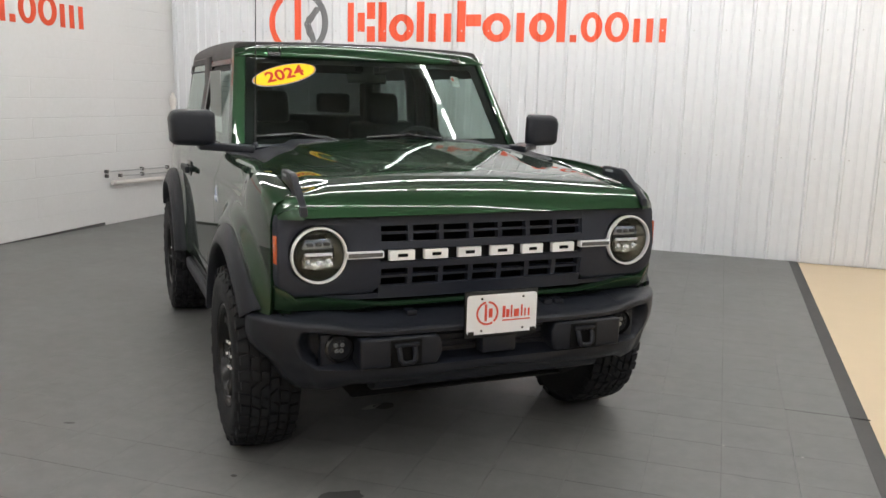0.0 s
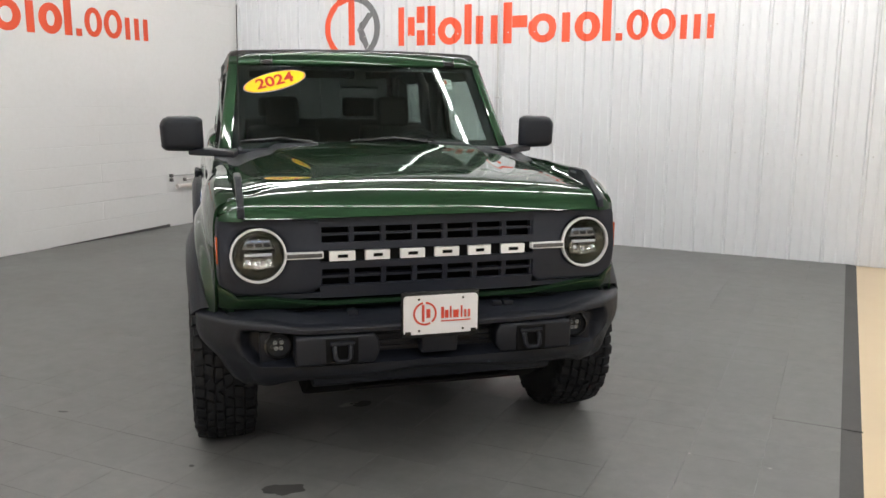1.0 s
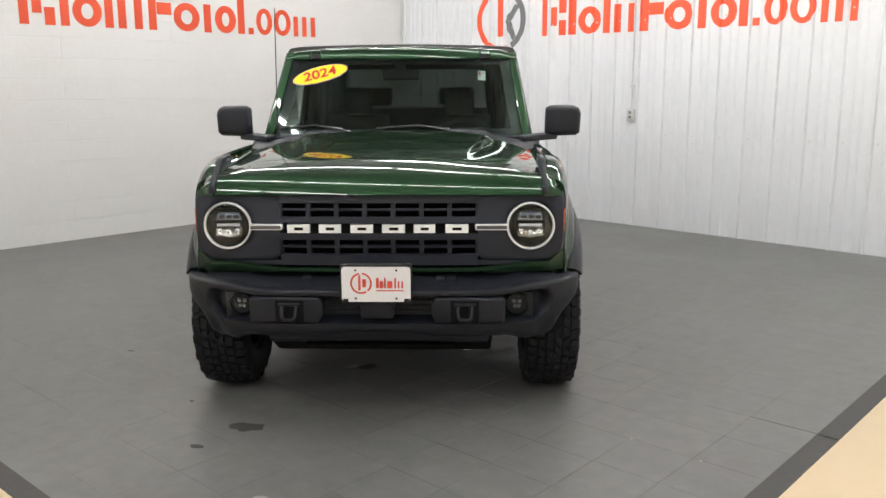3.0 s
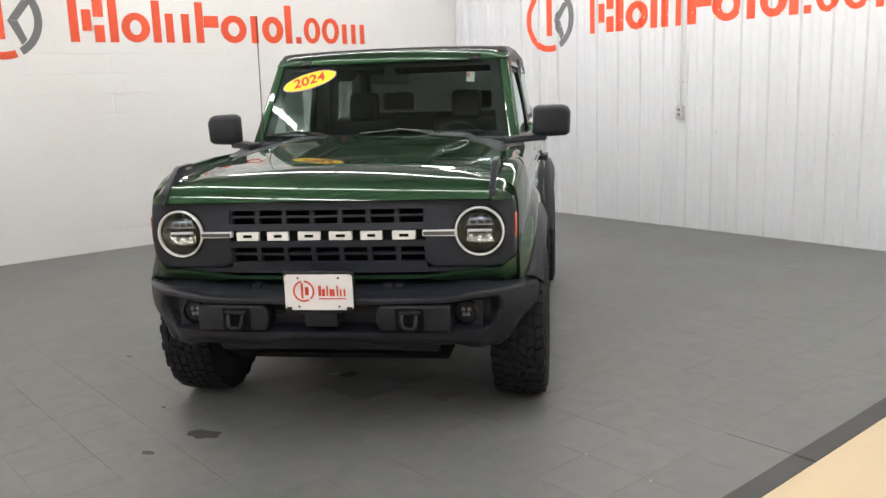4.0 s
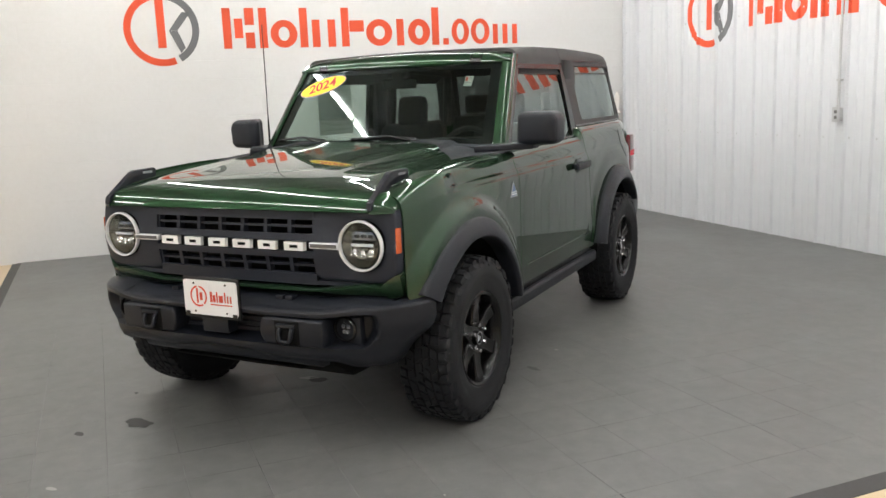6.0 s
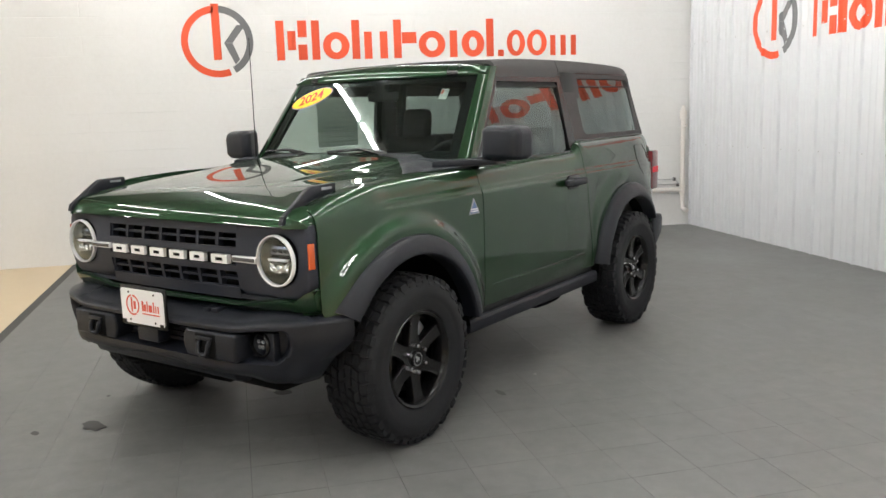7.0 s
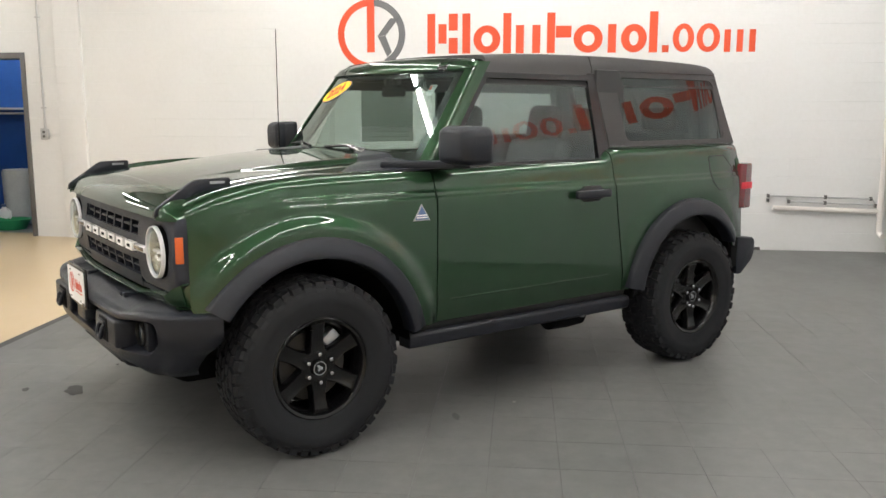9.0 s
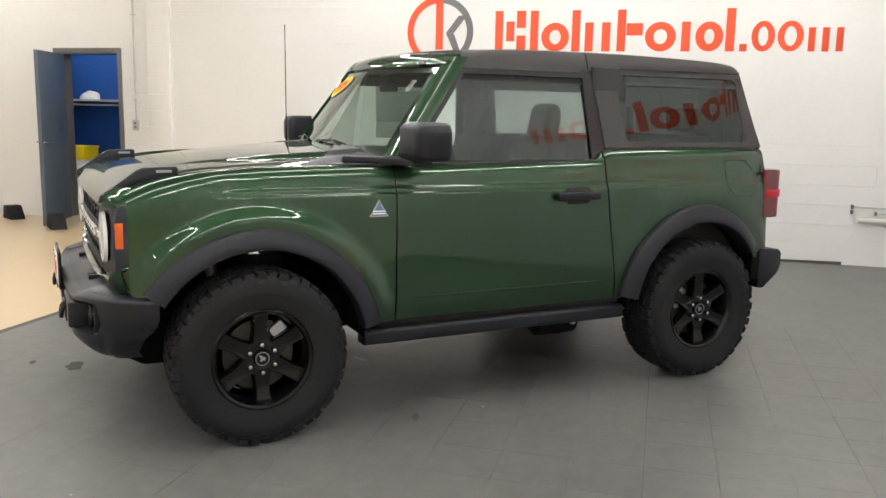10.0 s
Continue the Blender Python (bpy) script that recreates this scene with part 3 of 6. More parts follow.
for s, which in ((1, "driver"), (-1, "passenger")):
    side_panel("fender", span(0.535, 0.45, 10)[:-1] + span(0.45, -0.657, 96), low_front, s, car)
    # door skin: its rear edge leans
    rows = []
    for f in span(0, 1, 30):
        row = []
        u_top = -0.664 + f * (-1.880 + 0.664)
        z1 = belt(u_top)
        for z in side_rows(0.50, z1):
            u = -0.664 + f * (door_rear(z) + 0.664)
            row.append((u, s * side_v(u_top, z), z))
        row.append((row[-1][0], s * (abs(row[-1][1]) - 0.03), row[-1][2] + 0.003))
        rows.append(row)
    door = part("door", sheet(rows, 0.012, (0, s, 0)), PAINT, car, smooth=28)
    # pressed line low on the door
    part("pressed_line", prism([(-0.76, 0.600), (-1.83, 0.600), (-1.85, 0.606), (-1.83, 0.611), (-0.76, 0.611), (-0.74, 0.606)], "y", s * 0.893, s * 0.9, 0.002), PAINT, door)
    # handle
    part("handle_cup", prism([(-1.60, 1.050), (-1.635, 1.028), (-1.75, 1.028), (-1.785, 1.050), (-1.785, 1.092), (-1.75, 1.114), (-1.635, 1.114), (-1.60, 1.092)], "y", s * 0.885, s * 0.9015, 0.003), TRIM, door)
    part("handle", box(-1.81, -1.55, min(s * 0.913, s * 0.940), max(s * 0.913, s * 0.940), 1.051, 1.093, 0.010, 3), PLASTIC, door, "black pull handle")
    for u in (-1.79, -1.60):
        part("handle_post", box(u - 0.02, u + 0.02, min(s * 0.89, s * 0.915), max(s * 0.89, s * 0.915), 1.058, 1.087, 0.003), PLASTIC, door)
    part("key_lock", lathe([(0.007, 0.0), (0.007, 0.004)], 14, "y", (-1.79, s * 0.9365 if s > 0 else s * 0.9405, 1.072)), DARK_STEEL, door)
    # rear quarter
    rows = []
    us = span(0, 1, 60)
    for f in us:
        row = []
        ub = -1.889 + f * (-3.10 + 1.889)
        z0, z1 = low_rear(ub - (0.05 if f < 0.04 else 0)), belt(ub)
        for z in side_rows(z0, z1):
            u = ub + (door_rear(z) + 1.882) * (1 - smooth01(f / 0.12)) - 0.02 * f * smooth01((1.25 - z) / 0.3)
            row.append((u, s * side_v(ub, z), z))
        row += [(row[-1][0], s * (abs(row[-1][1]) - 0.03), row[-1][2] + 0.003)]
        rows.append(row)
    q = part("quarter_panel", sheet(rows, 0.012, (0, s, 0)), PAINT, car, smooth=28)
    if s > 0:
        pts = [(-2.735, 1.225), (-2.735, 1.235), (-2.75, 1.242), (-2.90, 1.242), (-2.985, 1.17), (-2.975, 1.055), (-2.95, 1.035), (-2.80, 1.035), (-2.745, 1.09)]
        loop = []
        for (u0, z0), (u1, z1) in zip(pts, pts[1:] + pts[:1]):
            loop += [(u0 + (u1 - u0) * f, z0 + (z1 - z0) * f) for f in span(0, 1, 8)[:-1]]
        b = tube([(u, s * (side_v(u, z) + 0.0005), z) for u, z in loop + loop[:1]], 0.0022, 6, caps=False)
        part("fuel_door_seam", b, TRIM, q, "seam of the fuel door")
    # flares
    for cu, rx, rz, a0, a1, nm in ((0.0, 1.0, 1.0, 33, 169, "front"), (-2.53, 0.955, 1.03, 11, 143, "rear")):
        rows = []
        for a in span(radians(a0), radians(a1), 56):
            sec = [(0.583, 0.885), (0.582, 0.918), (0.577, 0.934), (0.568, 0.944), (0.53, 0.962), (0.502, 0.972), (0.492, 0.970), (0.486, 0.962), (0.484, 0.948), (0.486, 0.88)]
            row = []
            for r, v in sec:
                uu, zz = cu + rx * r * math.cos(a), 0.40 + rz * r * math.sin(a)
                vv = v
                if uu > 0.2:
                    vv -= 0.05 * ((uu - 0.2) / 0.42) ** 2
                if uu < -2.75:
                    vv -= 0.045 * ((-2.75 - uu) / 0.36) ** 2
                row.append((uu, s * vv, zz))
            rows.append(row)
        part("fender_flare", sheet(rows, 0.008, (0, s, 0.3)), PLASTIC, car, "black grained plastic wheel arch flare", smooth=35)
        rows = []
        for a in (span(radians(36), radians(176), 30) if cu > -1 else span(radians(4), radians(150), 30)):
            rows.append([(cu + rx * 0.50 * math.cos(a), s * v, 0.40 + rz * 0.50 * math.sin(a)) for v in (0.36, 0.6, 0.9)])
        part("wheel_arch_liner", sheet(rows, 0.006, (0, 0, -1)), DEEP, car)
    # sill and side rail
    part("sill", prism([(s * 0.70, 0.43), (s * 0.868, 0.45), (s * 0.882, 0.50), (s * 0.70, 0.52)], "x", -0.53, -2.0), TRIM, car, "black lower sill")
    rail = part("step_rail", prism([(s * 0.80, 0.388), (s * 0.888, 0.388), (s * 0.900, 0.398), (s * 0.903, 0.448), (s * 0.892, 0.462), (s * 0.80, 0.462)], "x", -0.50, -2.02, 0.004), PLASTIC, car, "black steel side rail")
    for u in (-0.75, -1.3, -1.85):
        part("bracket", box(u - 0.03, u + 0.03, min(s * 0.55, s * 0.82), max(s * 0.55, s * 0.82), 0.40, 0.43), DEEP, rail)
    # fender badge: a small triangle with plain bars
    bu, bv = -0.568, 0.9005
    badge = part("badge", prism([(bu + 0.048, 1.005), (bu - 0.05, 1.005), (bu + 0.0, 1.085)], "y", s * (bv - 0.006), s * bv, 0.001), SILVER, car, "small silver and blue triangular badge")
    part("badge_field", prism([(bu + 0.036, 1.011), (bu - 0.038, 1.011), (bu + 0.0, 1.072)], "y", s * bv, s * (bv + 0.002)), BLUE_BADGE, badge, smooth=0)
    for z in (1.017, 1.028):
        part("badge_bar", box(bu - 0.03, bu + 0.03, min(s * bv, s * (bv + 0.004)), max(s * bv, s * (bv + 0.004)), z, z + 0.006), WHITE_PAINT, badge, smooth=0)

# hood
HOOD_Z = [(-0.56, 1.287), (-0.3, 1.272), (0.0, 1.254), (0.2, 1.240), (0.38, 1.221), (0.48, 1.203), (0.56, 1.175), (0.61, 1.142), (0.635, 1.112), (0.645, 1.086)]


def hood_z(u, v):
    a = abs(v)
    back = 1 - smooth01((u - 0.42) / 0.2)
    z = curve(HOOD_Z, u) - (0.022 * (a / 0.74) ** 2 + 0.016 * smooth01((a - 0.6) / 0.14)) * back - 0.004 * (a / 0.74) ** 2
    # raised middle with soft shoulders, wider towards the glass
    edge = 0.44 + 0.12 * smooth01((0.35 - u) / 0.8)
    z += 0.022 * smooth01((edge - a) / 0.050) * smooth01((0.42 - u) / 0.75)
    return z


def hood_u(f, v):
    return -0.555 + f * (0.645 + 0.555 - 0.022 * (v / 0.74) ** 2)


rows = [[(hood_u(f, v), v, hood_z(-0.555 + f * 1.20, v)) for v in span(-0.742, 0.742, 100)] for f in span(0, 0.8, 40)[:-1] + span(0.8, 1.0, 24)]
hood = part("hood", sheet(rows, 0.014, (0, 0, 1)), PAINT, car, smooth=28)
for s in (1, -1):
    # sighting fins at the fender tops
    fin = part("trail_sight", prism([(0.636, 1.090), (0.626, 1.124), (0.478, 1.226), (0.455, 1.236), (0.318, 1.240), (0.308, 1.232), (0.312, 1.196), (0.46, 1.176), (0.60, 1.10)], "y", s * 0.737, s * 0.765, 0.004), PLASTIC, car, "black plastic fin on the hood edge")
    part("slot", box(0.335, 0.40, min(s * 0.7365, s * 0.7655), max(s * 0.7365, s * 0.7655), 1.214, 1.227, 0.002), SILVER, fin, "pale slot in the fin", smooth=0)
    # fender top between hood and side
    rows = []
    for u in span(0.57, -0.60, 40):
        v0 = side_v(u, belt(u)) - 0.02
        rows.append([(u, s * (0.748 + (v0 - 0.748) * f), hood_z(min(u, 0.6), 0.74) - 0.006 + (belt(u) + 0.002 - hood_z(min(u, 0.6), 0.74) + 0.006) * smooth01(f)) for f in span(0, 1, 8)])
    part("fender_top", sheet(rows, 0.01, (0, 0, 1)), PAINT, car, smooth=28)
    rows = []
    for u in span(0.622, 0.53, 10):
        w = max(0.775, side_v(min(u, 0.60), 1.02) - 0.004)
        top_z = hood_z(min(u, 0.635), 0.74) - 0.004
        side_z = max(1.094, belt(u) - 0.012)
        back = lambda v: u - 0.062 * max(0.0, (v - 0.748) / 0.095) ** 1.6
        rows.append([(back(v), s * v, z) for v, z in ((0.748, top_z), (0.748 + 0.35 * (w - 0.748), top_z - 0.004), (w - 0.022, side_z + 0.012), (w - 0.008, side_z + 0.002), (w, side_z - 0.010), (w + 0.001, 1.084))])
    rows.insert(0, [(p[0] + 0.004, p[1], 1.076) for p in rows[0]])
    part("fender_nose", sheet(rows, 0.008, (0, s * 0.5, 1)), PAINT, car, smooth=40)

# cowl at the foot of the windscreen
def glass_u(v, z):
    return -0.585 - 0.76 * (z - 1.28) - 0.16 * v * v
rows = [[(-0.545 - 0.02 * (v / 0.8) ** 2 + f * (glass_u(v, 1.285) - 0.005 + 0.545 + 0.02 * (v / 0.8) ** 2), v, 1.283 - 0.02 * (v / 0.8) ** 2 + 0.012 * math.sin(f * math.pi) - 0.012 * smooth01((abs(v) - 0.68) / 0.12)) for v in span(-0.82, 0.82, 30)] for f in span(0, 1, 6)]
cowl = part("cowl", sheet(rows, 0.01, (0, 0, 1)), PLASTIC, car, "black plastic cowl panel")
FRONT = [(0.30, -0.548), (0.42, -0.51), (0.55, -0.42), (0.68, -0.27), (0.745, -0.165), (0.765, -0.20), (0.79, -0.36), (0.83, -0.52)]
for s in (1, -1):
    rows = []
    for v in span(0.30, 0.83, 26):
        uf, ur = lerp(FRONT, v), glass_u(min(v, 0.80), 1.27) - 0.01
        row = []
        for f in span(0, 1, 8):
            u = uf + f * (ur - uf)
            top_z = max(hood_z(max(u, -0.55), min(v, 0.742)), 0) if v < 0.742 else belt(u) + 0.004 + (hood_z(u, 0.742) - belt(u)) * max(0.0, (0.80 - v) / 0.058)
            row.append((u, s * v, top_z + 0.005 * smooth01(f * 8) + 0.004 * smooth01((f - 0.5) * 2)))
        rows.append(row)
    part("cowl_wing", sheet(rows, 0.012, (0, 0, 1)), PLASTIC, car, "black plastic corner of the cowl")

# windscreen, frame
def v_in(z): return 0.738 - 0.150 * (z - 1.28)
def v_out(z): return 0.806 - 0.165 * (z - 1.25)
GTOP = 1.722
rows = [[(glass_u(f * v_in(z), z), f * v_in(z), z) for f in span(-1, 1, 24)] for z in span(1.262, GTOP, 12)]
pane(part("windscreen", sheet(rows, 0.005, (1, 0, 0.5)), GLASS, car, "clear windscreen"), (1, 0, 0.5))
# black band round the glass
for s in (1, -1):
    rows = [[(glass_u(s * (v_in(z) - d), z) - 0.007, s * (v_in(z) - d), z) for d in span(0.060, -0.01, 4)] for z in span(1.262, GTOP, 12)]
    part("glass_border", sheet(rows, 0.002, (1, 0, 0.5)), TRIM, car)
    rows = []
    for z in span(1.235, 1.765, 18):
        vi, vo = v_in(z) + 0.001, v_out(z)
        row = [(glass_u(vi, z) + 0.006, s * vi, z), (glass_u(vi, z) + 0.012, s * (vi + 0.006), z), (glass_u(vo, z) + 0.014, s * (vo - 0.022), z), (glass_u(vo, z) + 0.004, s * (vo - 0.008), z), (glass_u(vo, z) - 0.012, s * vo, z)]
        row += [(glass_u(vo, z) - 0.012 - d, s * (vo + 0.002 * k), z) for k, d in ((-1, 0.02), (1, 0.034), (1, 0.058), (0.5, 0.066))]
        row += [(glass_u(vo, z) - 0.085, s * (vo - 0.012), z), (glass_u(vo, z) - 0.085, s * (vo - 0.04), z)]
        rows.append(row)
    part("windscreen_pillar", sheet(rows, 0.01, (1, s, 0)), PAINT, car, smooth=28)
for z0, z1 in ((1.262, 1.31), (1.69, GTOP)):
    rows = [[(glass_u(f * v_in(z), z) - 0.008, f * v_in(z), z) for f in span(-1, 1, 20)] for z in span(z0, z1, 3)]
    part("glass_border", sheet(rows, 0.002, (1, 0, 0.5)), TRIM, car)
# green header over the glass
def roof_z(u, v):
    a = abs(v)
    crown = curve([(-2.955, 1.775), (-2.940, 1.797), (-2.88, 1.813), (-2.6, 1.828), (-2.0, 1.838), (-1.5, 1.834), (-1.10, 1.815), (-1.0, 1.804)], u)
    return crown - 0.015 * (a / 0.70) ** 2
def header_row(v, lift=0.0):
    """Section of the header, from the glass up and back under the roof panel."""
    a = abs(v)
    zt = 1.800 - 0.020 * (a / 0.70) ** 2 - 0.034 * smooth01((a - 0.63) / 0.10) + lift
    u0 = glass_u(v, GTOP) + lift
    row = [(u0 + 0.004, v, GTOP - 0.003), (u0 + 0.012, v, GTOP + 0.006)]
    for f in span(0.12, 1, 8):
        ang = f * math.pi / 2
        row.append((u0 + 0.012 - 0.075 * (1 - math.cos(ang)) - 0.012 * f, v, GTOP + 0.006 + (zt - GTOP - 0.006) * math.sin(ang)))
    row.append((-1.125 - 0.05 * (v / 0.7) ** 2, v, zt + 0.006))
    return row
header = part("windscreen_header", sheet([header_row(v) for v in span(-0.722, 0.722, 48)], 0.012, (1, 0, 1)), PAINT, car, smooth=28)
for v in (-0.555, -0.495, 0.495, 0.555):
    part("header_seam", sheet([header_row(v + d, 0.0012) for d in (-0.004, 0.0, 0.004)], 0.004, (1, 0, 1)), TRIM, header, "dark joint of the header")
for v in (-0.525, 0.525):
    part("header_pad", sheet([header_row(v + d, 0.003)[:4] for d in (-0.024, -0.012, 0.0, 0.012, 0.024)], 0.006, (1, 0, 1)), TRIM, header, "black pad at the glass edge")

# hardtop: front panel over the doors, rear shell with windows
def house_v(z): return 0.806 - 0.165 * (z - 1.25)
def roof_rows(us, zlow):
    rows = []
    for u in us:
        row = []
        for sg in (-1, 1):
            half = [(u, sg * house_v(zlow), zlow), (u, sg * house_v(zlow + 0.03), zlow + 0.03), (u, sg * (house_v(1.755)), min(1.757, roof_z(u, 0.7) - 0.030)), (u, sg * 0.714, min(1.781, roof_z(u, 0.7) - 0.014)), (u, sg * 0.699, roof_z(u, 0.69) - 0.006), (u, sg * 0.672, roof_z(u, 0.665) - 0.001)]
            row += half if sg < 0 else []
            if sg < 0:
                row += [(u, v, roof_z(u, v)) for v in span(-0.62, 0.62, 16)]
            else:
                row += half[::-1]
        slim = 0.03 * smooth01((-2.8 - u) / 0.28)
        rows.append([(a, b - math.copysign(slim * min(1.0, abs(b) / 0.65), b), c) for a, b, c in row])
    return rows
part("roof_panel", sheet(roof_rows(span(-1.085, -1.832, 16), 1.705), 0.02, (0, 0, 1)), HARDTOP, car, "dark grey moulded roof panel", smooth=35)
rear_us = span(-1.840, -2.80, 20) + [-2.85, -2.89, -2.92, -2.94, -2.953]
part("rear_roof", sheet(roof_rows(rear_us, 1.725), 0.02, (0, 0, 1)), HARDTOP, car, "dark grey moulded rear roof", smooth=35)
def tail_u(z): return -3.112 + 0.372 * (z - 1.316)
QW = (-2.015, -2.90, 1.345, 1.708)
for s in (1, -1):
    def shell(name, f0, f1, z0, z1, material, thick, off=0.0, label="", bow=0.0):
        rows = []
        for f in span(0, 1, 10):
            row = []
            for z in span(z0, z1, 8):
                ua = f0(z) + f * (f1(z) - f0(z))
                row.append((ua, s * (house_v(z) + off - bow * (z - 1.42) ** 2 - 0.03 * smooth01((-2.8 - ua) / 0.28)), z))
            rows.append(row)
        return part(name, sheet(rows, thick, (0, s, 0)), material, car, label, smooth=35)
    qf = lambda z: QW[0] - 0.17 * (1.70 - z)
    qr = lambda z: QW[1] - 0.23 * (1.71 - z)
    seam = lambda z: -1.853 - 0.17 * (1.735 - z)
    shell("hardtop_side", lambda z: seam(z) - 0.004, qf, 1.318, 1.735, HARDTOP, 0.03)
    shell("hardtop_side", qr, lambda z: tail_u(z), 1.318, 1.735, HARDTOP, 0.03)
    shell("hardtop_side", qf, qr, 1.318, QW[2], HARDTOP, 0.03)
    shell("hardtop_side", qf, qr, QW[3], 1.735, HARDTOP, 0.03)
    quarter = shell("quarter_window", lambda z: qf(z) + 0.012, lambda z: qr(z) - 0.012, QW[2] - 0.01, QW[3] + 0.01, PRIVACY, 0.005, -0.004, "dark privacy glass", 0.08)
    pane(quarter, (0, s, 0))
    for top in (0, 1):
        for fr in (0, 1):
            z0 = QW[3] if top else QW[2]
            sz = -1 if top else 1
            r = 0.05
            arcp, cor = [], []
            for q in span(0, math.pi / 2, 8):
                du, dz = r * (1 - math.sin(q)), r * (1 - math.cos(q))
                z = z0 + sz * dz
                ub = (qr(z) + du) if fr else (qf(z) - du)
                arcp.append((ub, s * (house_v(z) - 0.002), z))
                uc = (qr(z0) - 0.004) if fr else (qf(z0) + 0.004)
                cor.append((uc, s * (house_v(z0) - 0.002), z0 - sz * 0.004))
            part("window_corner", sheet([cor, arcp], 0.006, (0, s, 0)), HARDTOP, car)
    shell("roof_seam", lambda z: -1.86, lambda z: -2.94, 1.7385, 1.7425, TRIM, 0.004, 0.0025, "dark joint under the rear roof")
    shell("belt_seal", lambda z: -1.925, lambda z: -3.10, 1.309, 1.318, TRIM, 0.02, 0.004)
    # door frame and window
    def front_edge(z): return glass_u(v_out(z), z) - 0.090
    window = shell("door_window", lambda z: front_edge(z) - 0.005, lambda z: -1.82 - 0.09 * (1.69 - z), 1.242, 1.70, SIDE_GLASS, 0.005, -0.010, "lightly tinted door glass", 0.11)
    pane(window, (0, s, 0))
    shell("window_frame", lambda z: -1.797 - 0.09 * (1.69 - z), lambda z: seam(z) + 0.006, 1.25, 1.722, TRIM, 0.03, 0.001)
    shell("window_frame", lambda z: front_edge(z) + 0.012, lambda z: -1.84, 1.683, 1.711, TRIM, 0.03, 0.003)
    shell("window_frame", lambda z: front_edge(z) + 0.012, lambda z: front_edge(z) - 0.018, 1.245, 1.705, TRIM, 0.03, 0.0)
    shell("belt_seal", lambda z: -0.78, lambda z: -1.85, 1.240, 1.256, TRIM, 0.03, 0.012)
# tail: face, glass and lamps
rows = [[(-3.085 + 0.02 * (1 - abs(v) / 0.83) * 0 - 0.01 * (1 - (v / 0.83) ** 2), v, z) for v in span(-0.835 + 0.08 * smooth01((z - 1.19) / 0.11), 0.835 - 0.08 * smooth01((z - 1.19) / 0.11), 12)] for z in span(0.60, 1.19, 4) + span(1.21, 1.312, 6)]
part("tailgate", sheet(rows, 0.03, (-1, 0, 0)), PAINT, car)
def back_v(z): return house_v(z) - 0.032 - 0.03 * smooth01((-2.8 - tail_u(z)) / 0.28)
for y0, y1, z0, z1 in ((-1, 1, 1.318, 1.37), (-1, 1, 1.70, 1.765), (-1, -0.84, 1.37, 1.70), (0.84, 1, 1.37, 1.70)):
    rows = [[(tail_u(z) - 0.001, v * back_v(z), z) for v in span(y0, y1, 6)] for z in span(z0, z1, 4)]
    part("hardtop_back", sheet(rows, 0.02, (-1, 0, 0)), HARDTOP, car)
rows = [[(tail_u(z) + 0.004, v * (1 - 0.12 * (z - 1.318)), z) for v in span(-0.63, 0.63, 6)] for z in span(1.36, 1.71, 4)]
pane(part("rear_window", sheet(rows, 0.005, (-1, 0, 0)), REAR_GLASS, car, "dark rear glass"), (-1, 0, 0))
for s in (1, -1):
    part("tail_lamp", box(-3.195, -3.07, min(s * 0.70, s * 0.862), max(s * 0.70, s * 0.862), 0.895, 1.185, 0.012, 3), RED_LENS, car, "red tail lamp")
    part("lamp_band", box(-3.198, -3.085, min(s * 0.72, s * 0.8645), max(s * 0.72, s * 0.8645), 1.02, 1.065, 0.004), TAIL_BAND, car)
part("rear_bumper", prism([(-3.05, 0.47), (-3.10, 0.465), (-3.21, 0.55), (-3.235, 0.60), (-3.235, 0.675), (-3.215, 0.70), (-3.05, 0.715)], "y", -0.885, 0.885, 0.012), PLASTIC, car, "black rear bumper")
for s in (1, -1):
    part("bumper_corner", box(-3.06, -2.99, min(s * 0.70, s * 0.88), max(s * 0.70, s * 0.88), 0.52, 0.70, 0.01), DEEP, car)

# front: grille plate with openings
def face_u(v, z=0.95):
    return 0.632 - 0.028 * (abs(v) / 0.8) ** 2 - 0.010 * smooth01((abs(v) - 0.77) / 0.08) - 0.02 * abs(z - 0.92) / 0.16
def face(name, v0, v1, z0, z1, material, parent, du=0.0, thick=0.02, label="", n=None, m=3):
    n = n or max(2, int(abs(v1 - v0) / 0.04))
    rows = [[(face_u(v, z) + du, v, z) for v in span(v0, v1, n)] for z in span(z0, z1, m)]
    return part(name, sheet(rows, thick, (1, 0, 0)), material, parent, label, smooth=50)
grille = part("grille", sheet([[(face_u(v) - 0.09, v, z) for v in span(-0.80, 0.80, 16)] for z in span(0.74, 1.08, 4)], 0.01, (1, 0, 0)), DEEP, car, "charcoal plastic grille with white blocks")
